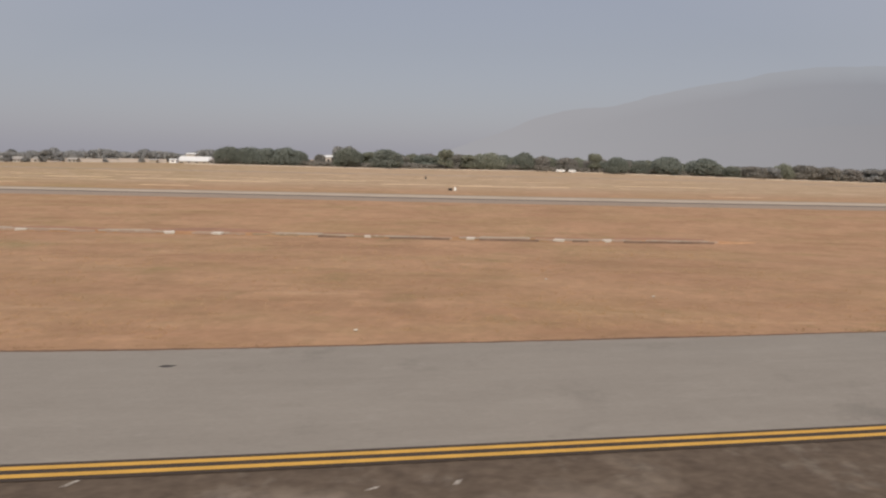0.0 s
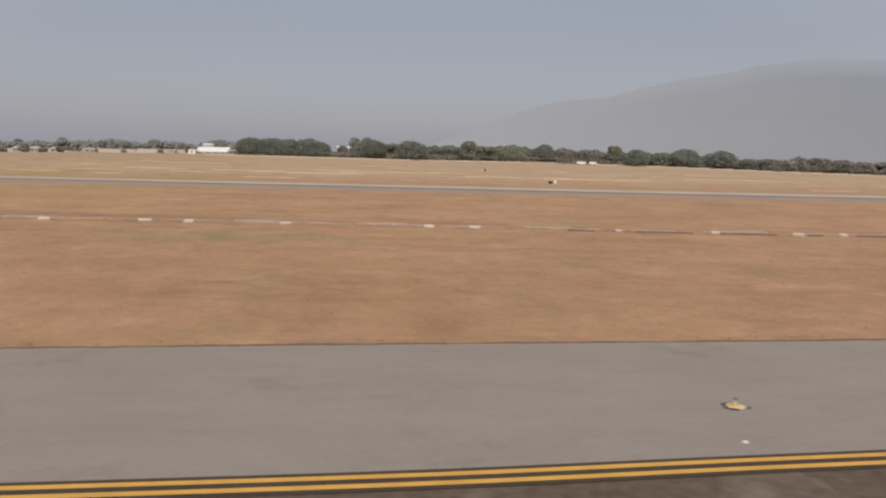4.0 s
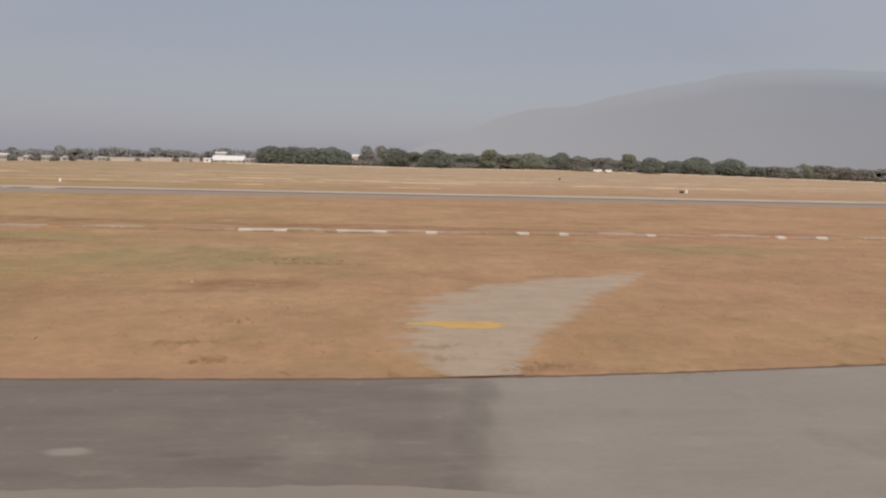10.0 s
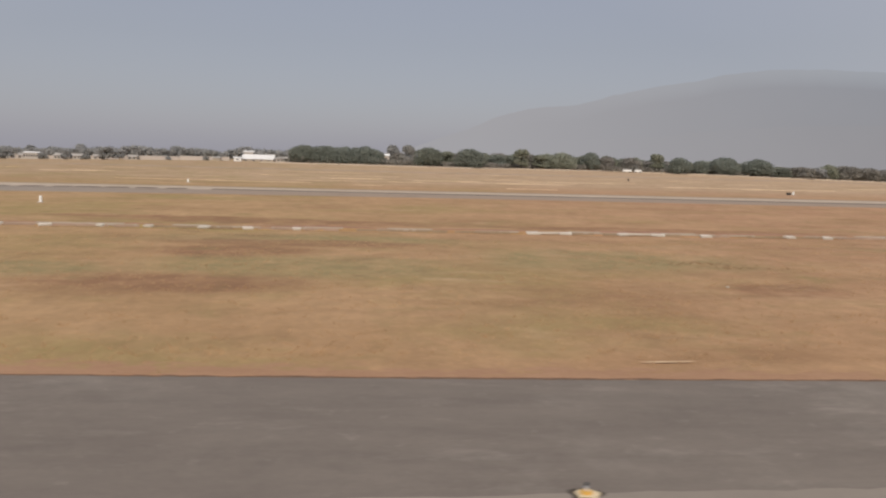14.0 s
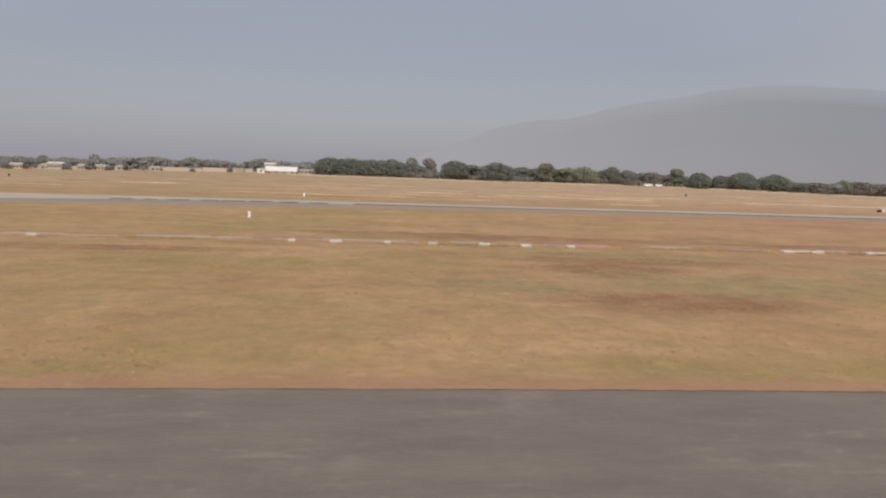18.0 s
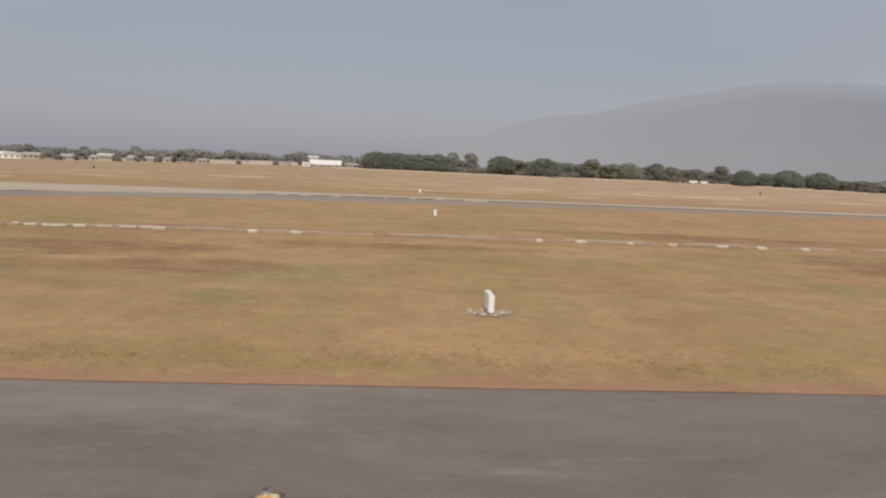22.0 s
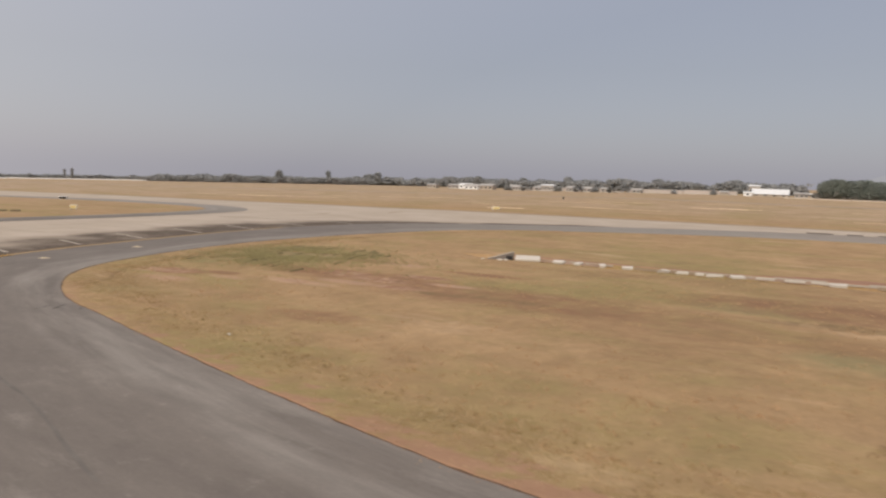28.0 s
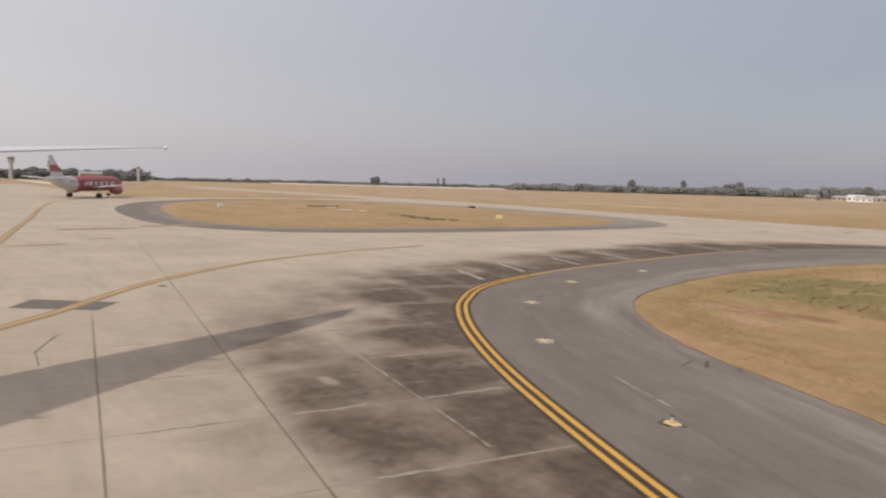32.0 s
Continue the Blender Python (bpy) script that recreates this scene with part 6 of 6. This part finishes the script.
tower(-1064, 76, 25, "pale airport control tower in the haze", 1.0)
tower(-1045, 201, 18, "slim pale radar tower in the haze", 0.8)
tower(-1060, 112, 22, "grey water tower behind the trees", 0.7)
house(-1045, 150, 22, 14, 8, 2, 90, WALL, ROOF_GREY, "grey terminal building behind the trees", 6)


# ---- the red and white jet ----
def loft(bm, sections, seg=24):
    """Skin through sections (x, y, z, ry, rz)."""
    rings = []
    for x, y, z, ry, rz in sections:
        rings.append([bm.verts.new((x, y + ry * math.cos(2 * math.pi * k / seg), z + rz * math.sin(2 * math.pi * k / seg))) for k in range(seg)])
    for a, b in zip(rings, rings[1:]):
        for k in range(seg):
            bm.faces.new((a[k], a[(k + 1) % seg], b[(k + 1) % seg], b[k]))
    bm.faces.new(rings[0])
    bm.faces.new(list(reversed(rings[-1])))


def aerofoil(bm, stations, vertical=False):
    """A wing or fin through stations (span, x of leading edge, chord, height, thickness)."""
    shape = ((0.0, 0.0), (0.06, 0.45), (0.25, 0.9), (0.5, 0.8), (0.8, 0.35), (1.0, 0.03), (0.8, -0.2), (0.5, -0.45), (0.25, -0.5), (0.06, -0.3))
    rings = []
    for s, x, c, h, t in stations:
        ring_ = []
        for u, w in shape:
            px, off = x - u * c, w * t
            ring_.append(bm.verts.new((px, off, s) if vertical else (px, s, h + off)))
        rings.append(ring_)
    n = len(shape)
    for a, b in zip(rings, rings[1:]):
        for k in range(n):
            bm.faces.new((a[k], a[(k + 1) % n], b[(k + 1) % n], b[k]))
    bm.faces.new(rings[0])
    bm.faces.new(list(reversed(rings[-1])))


# the jet's paints are muted, with the haze mixed into their colours
JET_RED = plain("hazy_red_paint", (0.345, 0.115, 0.120), 0.45, vary=0.12, scale=0.8)
JET_WHITE = plain("hazy_white_paint", (0.60, 0.575, 0.56), 0.5, vary=0.08, scale=0.8)
JET_GRAPHIC = plain("hazy_white_graphic", (0.56, 0.45, 0.44), 0.5, vary=0.15, scale=1.5)


def jet(x, y, heading):
    root = tagged(new("airliner"), "red and white twin-engined passenger jet on the taxiway", "airplane")
    root.matrix_basis = pose(x, y, ground_z(x, y) + 0.05, 0, 0, heading) @ Matrix.Diagonal((0.93, 0.93, 0.90, 1))
    bm = bmesh.new()
    loft(bm, [(19.4, 0, 3.2, 0.15, 0.15), (18.9, 0, 3.25, 0.7, 0.75), (17.6, 0, 3.4, 1.35, 1.4), (15.6, 0, 3.55, 1.85, 1.9), (13.5, 0, 3.6, 1.98, 2.05), (-7.0, 0, 3.65, 1.96, 2.0)])
    fore = part("front_fuselage", bm, JET_RED, root, "red painted front fuselage", True)
    bm = bmesh.new()
    loft(bm, [(-7.0, 0, 3.65, 1.955, 1.995), (-8.5, 0, 3.8, 1.88, 1.88), (-11, 0, 4.1, 1.6, 1.6), (-14.5, 0, 4.6, 1.0, 1.05), (-17.2, 0, 5.0, 0.45, 0.5), (-18.2, 0, 5.1, 0.2, 0.22)])
    part("rear_fuselage", bm, JET_WHITE, root, "white painted rear fuselage", True)
    r = random.Random(3)
    for side in (-1, 1):
        for k, (wx, w, h) in enumerate(((10.5, 2.2, 1.6), (7.2, 1.6, 1.9), (4.4, 1.7, 1.9), (1.6, 1.2, 1.7), (-1.2, 2.0, 1.8), (-3.4, 1.6, 1.5))):
            bm = bmesh.new()
            box(bm, (w, 0.08, h * 0.62), (wx, side * 1.97, 3.75), 0, 0.02, 0, r.uniform(-12, 12))
            part("white_graphic", bm, JET_GRAPHIC, fore, "white painted graphic")
        for k in range(26):
            bm = bmesh.new()
            box(bm, (0.26, 0.05, 0.36), (13 - k * 0.95, side * 1.945, 4.35))
            part("cabin_window", bm, GLASS_DARK, root)
        bm = bmesh.new()
        aerofoil(bm, [(side * 1.6, 5.2, 7.2, 2.6, 0.42), (side * 6.2, 2.4, 4.2, 3.1, 0.28), (side * 15.2, -3.2, 1.6, 4.1, 0.10)])
        part("wing", bm, JET_WHITE, root, "", True)
        bm = bmesh.new()
        aerofoil(bm, [(side * 0.5, -12.6, 3.6, 4.9, 0.16), (side * 6.2, -16.0, 1.5, 5.5, 0.06)])
        part("tailplane", bm, JET_WHITE, root, "", True)
        bm = bmesh.new()
        loft(bm, [(6.6, side * 5.75, 2.0, 0.95, 0.95), (6.2, side * 5.75, 2.0, 1.12, 1.12), (4.6, side * 5.75, 2.0, 1.15, 1.15), (2.6, side * 5.75, 2.05, 0.9, 0.9), (1.6, side * 5.75, 2.1, 0.55, 0.55)], 20)
        eng = part("engine", bm, JET_RED, root, "red engine nacelle", True)
        bm = bmesh.new()
        tube(bm, 0.9, 0.9, 0.06, pose(6.62, side * 5.75, 2.0, 0, 90, 0), 20)
        part("fan", bm, RUBBER, eng, "dark fan disc")
        bm = bmesh.new()
        box(bm, (3.2, 0.3, 0.9), (3.2, side * 5.75, 2.95), 0, 0.05)
        part("pylon", bm, JET_WHITE, root)
        bm = bmesh.new()
        tube(bm, 0.14, 0.14, 2.0, pose(-0.8, side * 3.8, 1.7), 10)
        gear = part("main_gear", bm, METAL, root)
        for k in (-0.35, 0.35):
            bm = bmesh.new()
            tube(bm, 0.58, 0.58, 0.4, pose(-0.8, side * 3.8 + k, 0.56, 90, 0, 0), 18)
            part("wheel", bm, RUBBER, gear)
    bm = bmesh.new()
    aerofoil(bm, [(5.0, -9.8, 6.2, 0, 0.22), (6.7, -11.4, 4.8, 0, 0.19)], True)
    part("fin_base", bm, JET_WHITE, root)
    bm = bmesh.new()
    aerofoil(bm, [(6.7, -11.4, 4.8, 0, 0.19), (8.4, -13.1, 3.5, 0, 0.15)], True)
    part("fin_band", bm, JET_RED, root, "red band on the tail fin")
    bm = bmesh.new()
    aerofoil(bm, [(8.4, -13.1, 3.5, 0, 0.15), (10.7, -15.2, 1.9, 0, 0.08)], True)
    part("fin_tip", bm, JET_WHITE, root)
    bm = bmesh.new()
    tube(bm, 0.1, 0.1, 1.6, pose(12.2, 0, 1.2), 10)
    nose_gear = part("nose_gear", bm, METAL, root)
    for k in (-0.25, 0.25):
        bm = bmesh.new()
        tube(bm, 0.38, 0.38, 0.22, pose(12.2, k, 0.37, 90, 0, 0), 16)
        part("wheel", bm, RUBBER, nose_gear)
    bm = bmesh.new()
    box(bm, (0.7, 2.2, 0.55), (18.05, 0, 3.95), 0, 0.1, 0, 35)
    part("cockpit_window", bm, GLASS_DARK, root)


jet(-356.0, 34.9, 144)

# ---- the wing of the plane that carries the camera, as it stands at the end ----
WING_GREY = plain("pale_grey_wing_paint", (0.60, 0.60, 0.59), 0.45, vary=0.08, scale=0.6)
wing = tagged(new("aircraft_wing"), "long white swept airliner wing with a light at its tip", "aircraft wing")
wing.matrix_basis = pose(-166.69, 4.56, 0, 0, 0, 238.2)
# x ahead, y to the left of the plane, so that the wing runs along -y
bm = bmesh.new()
aerofoil(bm, [(-2.0, 26.5, 10.0, 4.5, 0.60), (-9.0, 21.2, 5.9, 5.1, 0.24), (-17.5, 15.2, 3.4, 5.84, 0.11), (-24.4, 9.8, 1.3, 6.40, 0.05), (-26.2, 8.4, 0.3, 6.48, 0.025)])
part("wing_panel", bm, WING_GREY, wing, "", True)
bm = bmesh.new()
bmesh.ops.create_uvsphere(bm, u_segments=12, v_segments=8, radius=0.07, matrix=pose(8.2, -26.3, 6.48))
part("tip_light", bm, WHITE, wing, "small white light at the wing tip", True)
for y, x, z in ((-8.0, 17.4, 4.55), (-13.0, 14.9, 5.15), (-18.0, 12.6, 5.6)):
    bm = bmesh.new()
    loft(bm, [(x + 2.0, y, z, 0.05, 0.05), (x + 1.0, y, z - 0.1, 0.28, 0.3), (x - 0.6, y, z - 0.05, 0.26, 0.28), (x - 1.8, y, z + 0.05, 0.04, 0.04)], 12)
    part("flap_fairing", bm, WING_GREY, wing, "", True)
bm = bmesh.new()
tube(bm, 0.2, 0.2, 3.4, pose(17.0, -3.2, 2.5), 14)
leg = part("landing_gear_leg", bm, METAL, wing)
for dx in (-1.4, 0.0, 1.4):
    for dy in (-0.6, 0.6):
        bm = bmesh.new()
        tube(bm, 0.62, 0.62, 0.45, pose(17.0 + dx, -3.2 + dy, 0.66, 90, 0, 0), 18)
        part("wheel", bm, RUBBER, leg)
bm = bmesh.new()
box(bm, (3.2, 0.3, 0.3), (17.0, -3.2, 0.72), 0, 0.05)
part("bogie_beam", bm, METAL, leg)
